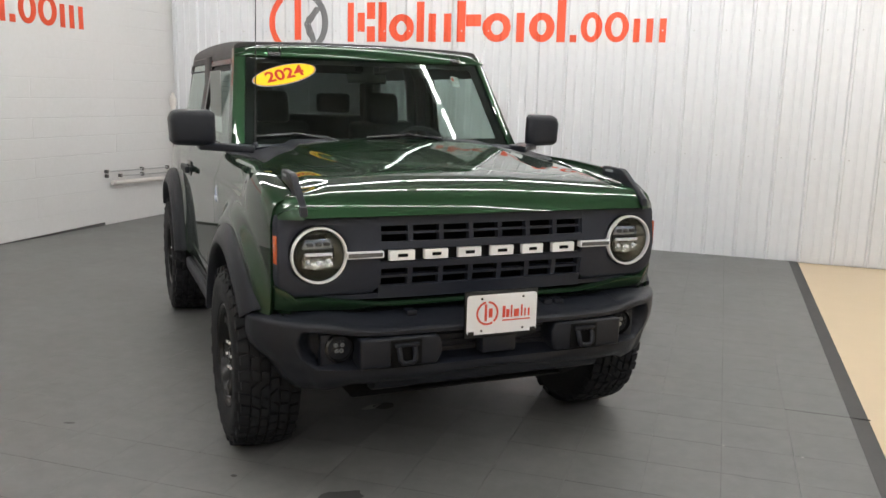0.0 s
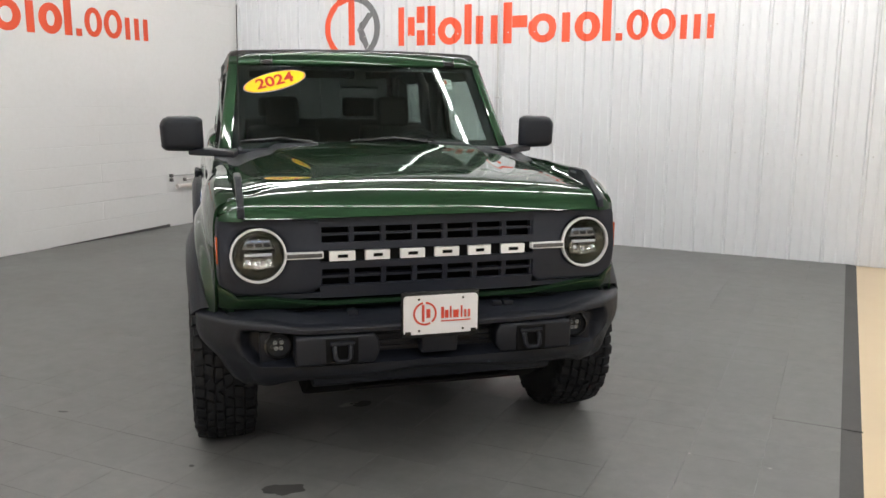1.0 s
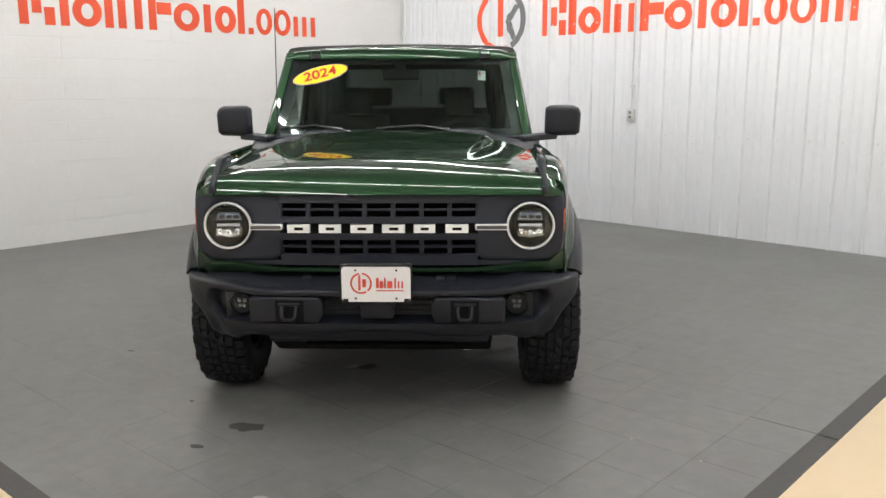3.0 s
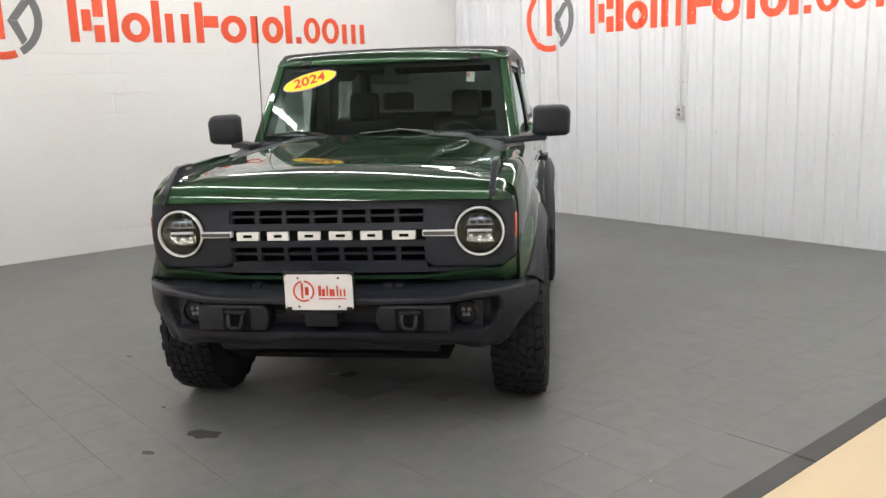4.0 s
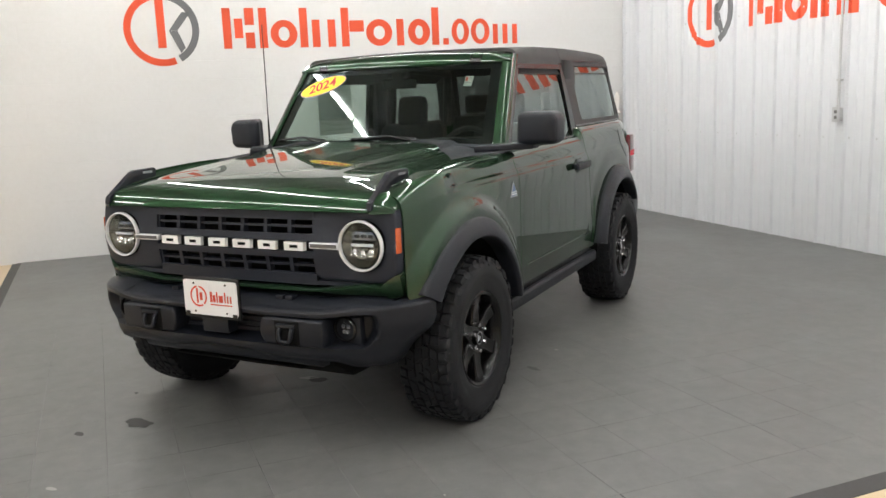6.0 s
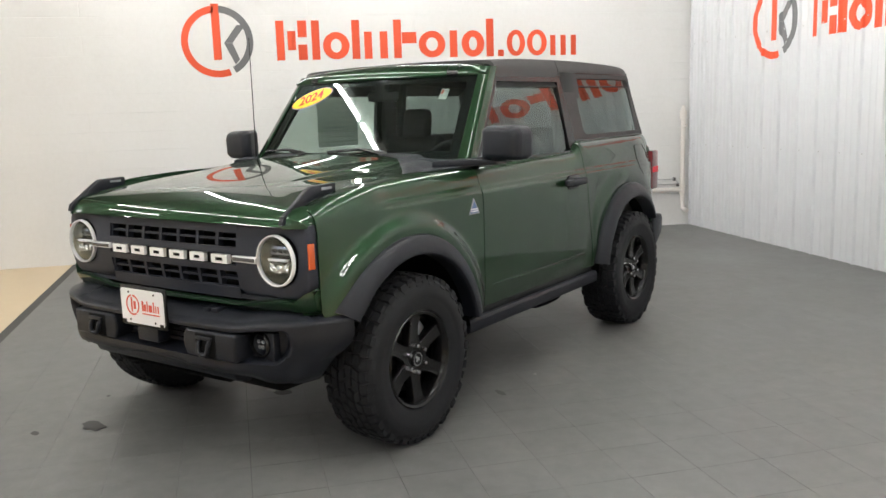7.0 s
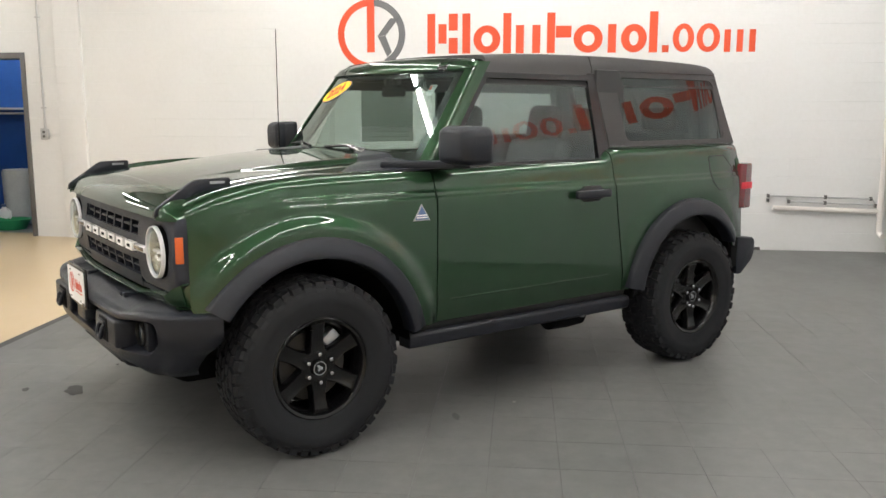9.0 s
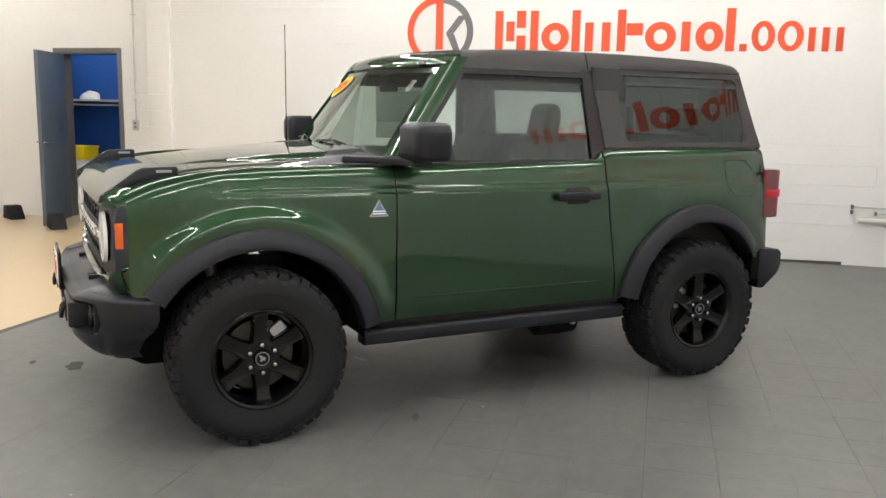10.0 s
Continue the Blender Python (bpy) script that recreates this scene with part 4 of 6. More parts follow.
# frame bands
HOLES_V = 0.452
face("grille_band", -HOLES_V, HOLES_V, 1.043, 1.088, GRILLE, grille)
face("grille_band", -HOLES_V, HOLES_V, 0.876, 0.903, GRILLE, grille)
face("grille_band", -HOLES_V, HOLES_V, 0.952, 0.982, GRILLE, grille)
face("letter_bed", -HOLES_V, HOLES_V, 0.890, 0.965, DEEP, grille, -0.016, 0.01)
face("grille_band", -HOLES_V, HOLES_V, 0.755, 0.806, GRILLE, grille)
for s in (1, -1):
    # side field, round its lamp
    lamp_v, lamp_z = 0.690, 0.940
    n = 48
    ring_in, ring_out = [], []
    for i in range(n + 1):
        a = 2 * math.pi * i / n
        ring_in.append((lamp_v + 0.108 * math.cos(a), lamp_z + 0.108 * math.sin(a)))
        c, d = math.cos(a), math.sin(a)
        v_r, v_l, z_t, z_b = 0.845 - lamp_v, lamp_v - HOLES_V, 1.088 - lamp_z, lamp_z - 0.775
        t = min((v_r / c) if c > 1e-6 else 9, (v_l / -c) if c < -1e-6 else 9, (z_t / d) if d > 1e-6 else 9, (z_b / -d) if d < -1e-6 else 9)
        vo, zo = lamp_v + t * c, lamp_z + t * d
        rr = 0.075
        if vo > 0.845 - rr and zo < 0.775 + rr:
            k = Vector((vo - (0.845 - rr), zo - (0.775 + rr)))
            if k.length > rr:
                k = k.normalized() * rr
                vo, zo = 0.845 - rr + k.x, 0.775 + rr + k.y
        ring_out.append((vo, zo))
    rows = []
    for f, back, out in ((0, 0.012, 0), (0.06, 0.003, 0), (0.12, 0, 0), (0.4, 0, 0), (0.7, 0, 0), (0.86, 0, 0), (0.93, 0.004, 0), (0.975, 0.012, 0), (1.0, 0.026, 0.003), (1.0, 0.075, 0.004)):
        row = []
        for (vi, zi), (vo, zo) in zip(ring_in, ring_out):
            v, z = vi + f * (vo - vi), zi + f * (zo - zi)
            rim = smooth01((vo - HOLES_V) / 0.02) if f > 0.5 else 1.0
            row.append((face_u(v, z) - back * rim, s * (v + out * rim), z))
        rows.append(row)
    part("grille_side", sheet(rows, 0.02, (1, 0, 0)), GRILLE, grille, smooth=50)
    face("grille_side", s * HOLES_V, s * 0.775, 0.757, 0.776, GRILLE, grille, -0.002)
# slats and uprights in the openings
for z0, z1 in ((0.982, 1.043), (0.806, 0.876)):
    zm = (z0 + z1) / 2
    face("slat", -HOLES_V, HOLES_V, zm - 0.005, zm + 0.005, GRILLE, grille, -0.014, 0.03)
    for i in range(8):
        v = -HOLES_V + i * 2 * HOLES_V / 7
        face("upright", v - 0.010, v + 0.010, z0 - 0.002, z1 + 0.002, GRILLE, grille, -0.010, 0.03, n=2)
# chamfered lower lip of the opening
face("grille_lip", -0.44, 0.44, 0.742, 0.754, TRIM, grille, -0.03, 0.03)
# six white raised blocks with a dark slot each
for i, w in enumerate((0.103, 0.100, 0.102, 0.104, 0.098, 0.104)):
    v0 = -0.415 + i * 0.1437
    v1 = v0 + w
    zc, h = 0.9275, 0.0195
    blk = part("block", box(0.605, 0.6315, v0, v1, zc - h, zc + h, 0.002), WHITE_PAINT, grille, "raised white block", smooth=0)
    part("notch", box(0.620, 0.6330, v0 + 0.032, v1 - 0.030, zc - 0.006, zc + 0.007), DEEP, blk, smooth=0)
# lamps
for s in (1, -1):
    cu, cv, cz = 0.612, s * 0.690, 0.940
    lamp = part("headlamp", lathe([(0.100, -0.08), (0.100, 0.0), (0.095, -0.06)], 40, "x", (cu - 0.004, cv, cz)), DEEP, car, "round headlamp with a white ring")
    part("lamp_ring", lathe([(0.1095, -0.004), (0.1095, 0.006), (0.1070, 0.012), (0.1015, 0.012), (0.0990, 0.005), (0.0990, -0.004)], 48, "x", (cu, cv, cz), close=True), LAMP_RING, lamp, "white light-guide ring")
    part("lens", lathe([(0.097, 0.004), (0.085, 0.011), (0.05, 0.018), (0.01, 0.020)], 40, "x", (cu, cv, cz)), LENS, lamp, "clear lens")
    part("mask", lathe([(0.0975, -0.004), (0.092, -0.022), (0.070, -0.040)], 40, "x", (cu, cv, cz), caps=False), LAMP_BOWL, lamp, "smoky chrome bowl")
    part("reflector", prism([(cv - 0.062, cz + 0.020), (cv - 0.046, cz + 0.058), (cv + 0.046, cz + 0.058), (cv + 0.062, cz + 0.020)], "x", cu - 0.034, cu - 0.024, 0.003), LAMP_UPPER, lamp, "upper reflector, tinted blue-grey like the wall it mirrors")
    for dv in (-0.030, 0.004, 0.036):
        part("cell", box(cu - 0.03, cu - 0.018, cv + dv - 0.013, cv + dv + 0.013, cz + 0.030, cz + 0.046, 0.005), DARK_STEEL, lamp)
    for dv, dz, tl in ((-0.040, -0.030, 14), (0.0, -0.036, 0), (0.040, -0.030, -14)):
        b = box(-0.010, 0.010, -0.020, 0.020, -0.024, 0.024, 0.003)
        bmesh.ops.transform(b, matrix=Matrix.Translation((cu - 0.022, cv + dv, cz + dz)) @ Matrix.Rotation(radians(-28), 4, "Y") @ Matrix.Rotation(radians(tl), 4, "Z"), verts=b.verts[:])
        part("projector", b, REFLECTOR, lamp, "bright chrome projector")
        part("eye", lathe([(0.010, 0.0), (0.007, 0.007), (0.002, 0.009)], 12, "x", (cu - 0.014, cv + dv, cz + dz + 0.004)), LAMP_RING, lamp)
    part("centre_bar", box(cu - 0.02, cu - 0.002, cv - 0.052, cv + 0.052, cz - 0.004, cz + 0.007, 0.002), LAMP_RING, lamp)
    a, b = sorted((s * 0.438, s * 0.588))
    bar = part("light_bar", box(0.59, 0.633, a, b, 0.921, 0.949, 0.006), LAMP_RING, car, "silver bar between lamp and blocks")
    part("bar_core", box(0.59, 0.6342, a + 0.006, b - 0.006, 0.9265, 0.9435, 0.002), SMOKE, bar, "smoky grey lens of the bar")
    mk = [(face_u(0.845) - d, s * 0.852) for d in (0.004, 0.036)]
    part("side_marker", prism([(mk[0][0], mk[0][1] - s * 0.01), (mk[0][0], mk[0][1] - s * 0.006), (mk[1][0], mk[1][1] + s * 0.001), (mk[1][0], mk[1][1] - s * 0.01)], "z", 0.907, 1.015, 0.003), AMBER, car, "amber side marker lamp")

# green lip under the grille
rows = []
for v in span(-0.846, 0.846, 48):
    a = abs(v)
    zt = 0.741 + 0.032 * smooth01((a - 0.42) / 0.3) + 0.05 * smooth01((a - 0.775) / 0.06)
    zb = 0.714 + 0.008 * smooth01((a - 0.5) / 0.3)
    u = face_u(v) + 0.004 - 0.03 * smooth01((a - 0.79) / 0.05)
    rows.append([(u - 0.025, v, zt + 0.004), (u - 0.002, v, zt + 0.001), (u + 0.007, v, zt - 0.004), (u + 0.006, v, zt - 0.010), (u - 0.012, v, zb + 0.008), (u - 0.022, v, zb), (u - 0.06, v, zb - 0.012)])
part("front_lip", sheet(rows, 0.008, (1, 0, 0)), PAINT, car, smooth=40)
for s in (1, -1):
    rows = []
    for f in span(0, 1.08, 10):
        hi = 0.772 + 0.055 * min(f, 1.0) ** 2
        rows.append([(face_u(0.80) - 0.004 - 0.064 * f ** 1.7 - 0.020 * (1 - g), s * (0.80 + 0.056 * min(f, 1.0) - 0.012 * (1 - g)), 0.712 + (hi - 0.712) * g) for g in span(0, 1, 6)])
    part("lip_corner", sheet(rows, 0.008, (0.7, s, 0)), PAINT, car)
part("radiator_shade", prism([(0.40, 0.50), (0.58, 0.52), (0.59, 0.725), (0.40, 0.74)], "y", -0.70, 0.70), DEEP, car)
for v in (-0.33, 0.33, 0.28):
    part("bracket", box(0.60, 0.66, v - 0.02, v + 0.02, 0.69, 0.712, 0.004), PLASTIC, car)

# front bumper: a swept section with a long recess
PLAN = [(0.0, 0.760), (0.30, 0.757), (0.55, 0.742), (0.70, 0.705), (0.80, 0.648), (0.875, 0.570), (0.920, 0.495), (0.938, 0.43)]
def plan_point(t):
    """t from 0 at the middle to 1 at the end."""
    k = t * (len(PLAN) - 1)
    i = min(int(k), len(PLAN) - 2)
    f = k - i
    p0, p1, p2, p3 = (PLAN[max(i - 1, 0)] if i else (-PLAN[1][0], PLAN[1][1])), PLAN[i], PLAN[i + 1], PLAN[min(i + 2, len(PLAN) - 1)]
    return tuple(0.5 * (2 * b + (c - a) * f + (2 * a - 5 * b + 4 * c - d) * f * f + (3 * b - a - 3 * c + d) * f ** 3) for a, b, c, d in zip(p0, p1, p2, p3))
rows = []
ZS = [0.452, 0.462, 0.475, 0.492, 0.505, 0.518, 0.524, 0.530, 0.538, 0.55, 0.58, 0.61, 0.624, 0.632, 0.638, 0.643, 0.648, 0.655, 0.662, 0.668, 0.673, 0.677, 0.680, 0.681]
for t in span(-1, 1, 180):
    sg = 1 if t >= 0 else -1
    v, u = plan_point(abs(t))
    dirn = Vector((1.0, 0)) if v < 0.6 else Vector((1, 0.5)).normalized()
    row = []
    for z in ZS:
        inz = smooth01((z - 0.519) / 0.018) * smooth01((0.647 - z) / 0.018)
        inv_ = smooth01((0.80 - 0.35 * abs(z - 0.585) - v) / 0.035)
        rec = (0.075 + 0.02 * smooth01((0.25 - v) / 0.02)) * inz * inv_
        rec += 0.035 * smooth01((0.485 - z) / 0.035) + 0.05 * (1 - math.cos(smooth01((z - 0.652) / 0.03) * math.pi / 2)) ** 2
        lift = 0.026 * smooth01((v - 0.50) / 0.22)           # ends stand higher
        zz = z + lift * smooth01((z - 0.55) / 0.15)
        low = 0.02 * smooth01((0.3 - v) / 0.2)
        zz += low * smooth01((0.5 - z) / 0.05)
        # the ends tuck in and run lower towards the bottom
        k = smooth01((0.61 - z) / 0.17)
        out = max(0.0, v - 0.55)
        vv = v - 0.36 * k * out
        uu = u + 0.09 * k * smooth01((v - 0.80) / 0.13)
        zz -= 0.035 * smooth01((v - 0.60) / 0.2) * smooth01((0.53 - z) / 0.06)
        row.append((uu - rec * dirn.x, sg * (vv - rec * dirn.y * (v / 0.88)), zz))
    row.append((row[-1][0] - (0.13 if v < 0.84 else 0.06), row[-1][1] * (0.99 if v < 0.84 else 0.92), row[-1][2] + (0.028 if v < 0.84 else 0.0)))
    rows.append(row)
bumper = part("front_bumper", sheet(rows, 0.008, (1, 0, 0)), PLASTIC, car, "black grained plastic front bumper", smooth=40)
part("lower_valance", prism([(0.66, 0.405), (0.705, 0.425), (0.725, 0.475), (0.66, 0.49), (0.45, 0.45), (0.45, 0.39)], "y", -0.50, 0.50, 0.01), PLASTIC, bumper, "black lower valance")
part("skid_plate", prism([(0.60, 0.36), (0.69, 0.40), (0.45, 0.42), (0.30, 0.36)], "y", -0.34, 0.34, 0.006), DEEP, bumper)
for z in (0.55, 0.575, 0.60):
    part("slat", box(0.64, 0.675, -0.245, 0.245, z, z + 0.010, 0.002), PLASTIC, bumper)
for s in (1, -1):
    A = lambda pts: [(s * a, b) for a, b in pts]
    blk = part("hook_block", prism(A([(0.262, 0.522), (0.242, 0.56), (0.242, 0.61), (0.262, 0.640), (0.572, 0.640), (0.572, 0.522)]), "x", 0.63, 0.765, 0.012, seg=3), PLASTIC, bumper)
    # no hollow here: a proud black plate gives the recess its shade
    part("hook_pocket", box(0.70, 0.7685, min(s * 0.328, s * 0.455), max(s * 0.328, s * 0.455), 0.527, 0.630, 0.004), DEEP, blk, "black plate standing for the shaded hook recess")
    b = tube([(0.762, s * 0.36, 0.605), (0.780, s * 0.36, 0.585), (0.786, s * 0.362, 0.556), (0.786, s * 0.375, 0.543), (0.786, s * 0.408, 0.543), (0.786, s * 0.421, 0.556), (0.780, s * 0.423, 0.585), (0.762, s * 0.423, 0.605)], 0.010, 10)
    part("tow_hook", b, PLASTIC, blk, "black tow hook")
    part("hook_bar", box(0.752, 0.780, min(s * 0.343, s * 0.44), max(s * 0.343, s * 0.44), 0.603, 0.618, 0.004), PLASTIC, blk)
    part("fog_plate", box(0.63, 0.668, min(s * 0.575, s * 0.70), max(s * 0.575, s * 0.70), 0.522, 0.645, 0.004), PLASTIC, bumper)
    fog = part("fog_lamp", lathe([(0.056, -0.04), (0.056, 0.014), (0.049, 0.02), (0.046, 0.0), (0.02, -0.01)], 28, "x", (0.665, s * 0.628, 0.592)), TRIM, bumper, "round fog lamp")
    part("fog_lens", lathe([(0.041, 0.0), (0.034, 0.012), (0.015, 0.018), (0.003, 0.019)], 24, "x", (0.665, s * 0.628, 0.592)), LENS, fog)
    for dv, dz in ((-0.013, 0.010), (0.013, 0.010), (-0.009, -0.013), (0.009, -0.013)):
        part("fog_cell", lathe([(0.009, -0.006), (0.008, -0.003), (0.003, -0.008)], 10, "x", (0.674, s * 0.628 + dv, 0.592 + dz)), SILVER, fog)
# dealer plate with plain marks
plate_bm = box(0.782, 0.786, -0.152, 0.152, 0.628, 0.785)
bmesh.ops.bevel(plate_bm, geom=[e for e in plate_bm.edges if abs(e.verts[0].co.x - e.verts[1].co.x) > 0.001], offset=0.014, segments=4, affect="EDGES", profile=0.5)
plate_m = Matrix.Translation((0.004, 0, 0)) @ Matrix.Translation((0.784, 0, 0.706)) @ Matrix.Rotation(radians(-4), 4, "Y") @ Matrix.Translation((-0.784, 0, -0.706))
plate = part("dealer_plate", plate_bm, PLATE_WHITE, bumper, "white dealer plate with red marks", smooth=0)
holder = part("plate_holder", box(0.766, 0.781, -0.16, 0.16, 0.612, 0.80, 0.006), TRIM, bumper)
part("holder_stem", box(0.70, 0.77, -0.075, 0.075, 0.545, 0.66, 0.01), PLASTIC, bumper)
def arc(cy, cz, ro, ri, a0, a1, n=20):
    A = [radians(a) for a in span(a0, a1, n)]
    return sheet([[(0.7875, cy + r * math.cos(a), cz + r * math.sin(a)) for a in A] for r in (ri, ro)], 0.001, (1, 0, 0))
part("plate_mark", arc(-0.066, 0.712, 0.048, 0.040, 100, 300), PLATE_RED, plate, smooth=0)
part("plate_mark", arc(-0.066, 0.712, 0.048, 0.040, -50, 85), PLATE_RED, plate, smooth=0)
for y0, y1, z0, z1 in ((-0.078, -0.068, 0.68, 0.748), (-0.060, -0.044, 0.694, 0.730),
                       (0.0, 0.012, 0.690, 0.736), (0.016, 0.030, 0.690, 0.722), (0.036, 0.043, 0.690, 0.737), (0.050, 0.072, 0.690, 0.721),
                       (0.081, 0.088, 0.690, 0.737), (0.096, 0.103, 0.690, 0.721), (0.112, 0.120, 0.690, 0.721), (0.0, 0.122, 0.676, 0.681)):
    part("plate_mark", box(0.786, 0.7875, y0, y1, z0, z1), PLATE_RED, plate, smooth=0)
for y, z in ((-0.09, 0.77), (0.09, 0.77), (-0.09, 0.643), (0.09, 0.643)):
    part("bolt", lathe([(0.005, 0.0), (0.004, 0.003)], 10, "x", (0.786, y, z)), TRIM, plate)
for y in (-0.135, 0.135):
    part("plate_clip", box(0.785, 0.79, y - 0.012, y + 0.012, 0.622, 0.642, 0.002), TRIM, plate)

# mirrors
for s in (1, -1):
    pts = [(0.880, 1.262), (1.065, 1.268), (1.088, 1.285), (1.094, 1.40), (1.078, 1.432), (1.05, 1.444), (0.90, 1.446), (0.872, 1.43), (0.868, 1.29)]
    b = bmesh.new()
    cx = sum(p[0] for p in pts) / len(pts)
    cz = sum(p[1] for p in pts) / len(pts)
    rings = []
    for u, k in ((-0.670, 0.66), (-0.678, 0.82), (-0.698, 0.94), (-0.725, 1.0), (-0.820, 1.0), (-0.842, 0.97), (-0.842, 0.90), (-0.834, 0.88)):
        rings.append([b.verts.new((u - 0.05 * (p[0] - cx), s * (cx + (p[0] - cx) * k * (1.0 if p[0] > cx else 1 - 0.62 * smooth01((-0.70 - u) / 0.13))), cz + (p[1] - cz) * k)) for p in pts])
    fs = []
    for r0, r1 in zip(rings, rings[1:]):
        for k in range(len(pts)):
            fs.append(b.faces.new((r0[k], r0[(k + 1) % len(pts)], r1[(k + 1) % len(pts)], r1[k])))
    fs += [b.faces.new(rings[0]), b.faces.new(rings[-1])]
    bmesh.ops.recalc_face_normals(b, faces=fs)
    bmesh.ops.bevel(b, geom=[e for e in b.edges], offset=0.004, segments=1, affect="EDGES")
    mir = part("door_mirror", b, PLASTIC, car, "black square door mirror", smooth=45)
    part("mirror_glass", prism([(s * (cx + (p[0] - cx) * (0.87 if p[0] > cx else 0.33)), cz + (p[1] - cz) * 0.87) for p in pts], "x", -0.838, -0.8355), CHROME, mir)
    part("mirror_arm", prism([(-0.44, s * 0.735), (-0.60, s * 0.70), (-0.70, s * 0.80), (-0.82, s * 0.885), (-0.815, s * 0.955), (-0.715, s * 0.955), (-0.60, s * 0.845)], "z", 1.244, 1.280, 0.010), PLASTIC, mir)

# wipers
for v0, v1 in ((-0.30, -0.70), (0.33, -0.12)):
    pts = [(glass_u(v0, 1.283) + 0.03, v0 + 0.05, 1.292), (glass_u(v0 - 0.08, 1.30) + 0.03, v0 - 0.08, 1.315), (glass_u((v0 + v1) / 2, 1.335) + 0.022, (v0 + v1) / 2, 1.335)]
    w = part("wiper", tube(pts, [0.012, 0.010, 0.007], 8), TRIM, car, "black wiper arm")
    part("blade", tube([(glass_u(v0 + 0.10 * 0 - 0.02, 1.316) + 0.014, v0 - 0.02, 1.314), (glass_u((v0 + v1) / 2, 1.333) + 0.014, (v0 + v1) / 2, 1.330), (glass_u(v1, 1.318) + 0.014, v1, 1.316)], 0.008, 6), TRIM, w)

# aerial on the passenger side
ant = part("antenna", tube([(-0.59, -0.70, 1.25), (-0.59, -0.699, 1.40), (-0.59, -0.698, 1.46), (-0.585, -0.69, 2.0)], [0.006, 0.006, 0.0032, 0.0024], 8), TRIM, car, "thin black whip antenna")
part("antenna_base", lathe([(0.022, 0.0), (0.016, 0.018), (0.009, 0.03)], 14, "z", (-0.59, -0.70, 1.262)), PLASTIC, ant)

# ---- wheels ----
RW, HALF = 0.400, 0.128
def tyre_mesh():
    prof = [(0.222, -0.105), (0.235, -0.122), (0.275, -0.134), (0.32, -0.136), (0.352, -0.130), (0.372, -0.121), (0.383, -0.100), (0.387, 0.0),
            (0.383, 0.100), (0.372, 0.121), (0.352, 0.130), (0.345, 0.1335), (0.32, 0.136), (0.300, 0.1365), (0.295, 0.134), (0.275, 0.134), (0.235, 0.122), (0.222, 0.105)]
    return make("tyre", lathe(prof, 72, close=True), RUBBER, 30)
def tread_mesh():
    """Interlocking lugs on the tread and down the shoulders."""
    rnd = random.Random(4)
    b = bmesh.new()
    N = 46
    def lug(a0, a1, y0, y1, skew, r0=0.374, r1=RW):
        vs = []
        sh = rnd.uniform(-0.10, 0.10) * st
        a0, a1, skew = a0 + sh, a1 + sh, skew * rnd.choice((1.0, 0.2, -0.8))
        for r, g in ((r0, 0.0), (r1, 0.06)):
            for (fa, fy) in ((g, g), (1 - g, g), (1 - g, 1 - g), (g, 1 - g)):
                y = y0 + (y1 - y0) * fy
                a = a0 + (a1 - a0) * fa + skew * (fy - 0.5)
                rr = r - 0.010 * (abs(y) / HALF) ** 3
                vs.append(b.verts.new((rr * math.cos(a), y, rr * math.sin(a))))
        for q in ((4, 5, 6, 7), (0, 4, 7, 3), (1, 2, 6, 5), (0, 1, 5, 4), (3, 7, 6, 2)):
            b.faces.new([vs[k] for k in q])
    st = 2 * math.pi / N
    for i in range(N):
        a = i * st
        odd = i % 2
        lug(a + 0.02 * st, a + 0.86 * st, -0.033, 0.002, 0.5 * st)
        lug(a + 0.45 * st, a + 1.29 * st, 0.006, 0.039, -0.5 * st)
        lug(a + 0.15 * st, a + 1.0 * st, -0.077, -0.038, -0.45 * st)
        lug(a + 0.30 * st, a + 1.15 * st, 0.044, 0.079, 0.45 * st)
        w = 0.82 if odd else 0.74
        for sg in (1, -1):
            o = 0.1 if sg > 0 else 0.45
            lug(a + o * st, a + (o + w) * st, sg * 0.082, sg * (0.126 if odd else 0.119), 0.15 * st * sg)
            # shoulder biters on the sidewall
            a0, a1 = a + (o + 0.05) * st, a + (o + w - 0.05) * st
            vs = []
            for out in (0.0, 0.006):
                for r, aa in ((0.348 if odd else 0.360, a0), (0.348 if odd else 0.360, a1), (0.380, a1), (0.380, a0)):
                    y = sg * (lerp([(0.345, 0.1305), (0.352, 0.130), (0.372, 0.120), (0.384, 0.102)], r) + out)
                    vs.append(b.verts.new((r * math.cos(aa), y, r * math.sin(aa))))
            for q in ((4, 5, 6, 7), (0, 1, 5, 4), (1, 2, 6, 5), (2, 3, 7, 6), (3, 0, 4, 7)):
                b.faces.new([vs[k] for k in q])
    bmesh.ops.recalc_face_normals(b, faces=b.faces[:])
    return make("tread", b, RUBBER, 20)
def rim_mesh():
    b = lathe([(0.200, -0.10), (0.222, -0.105), (0.228, -0.098), (0.21, -0.09), (0.195, 0.0), (0.205, 0.085), (0.212, 0.098), (0.226, 0.108), (0.229, 0.118), (0.224, 0.122), (0.212, 0.116), (0.200, 0.095), (0.190, 0.0), (0.192, -0.09)], 60, close=True)
    return make("rim", b, WHEEL, 30)
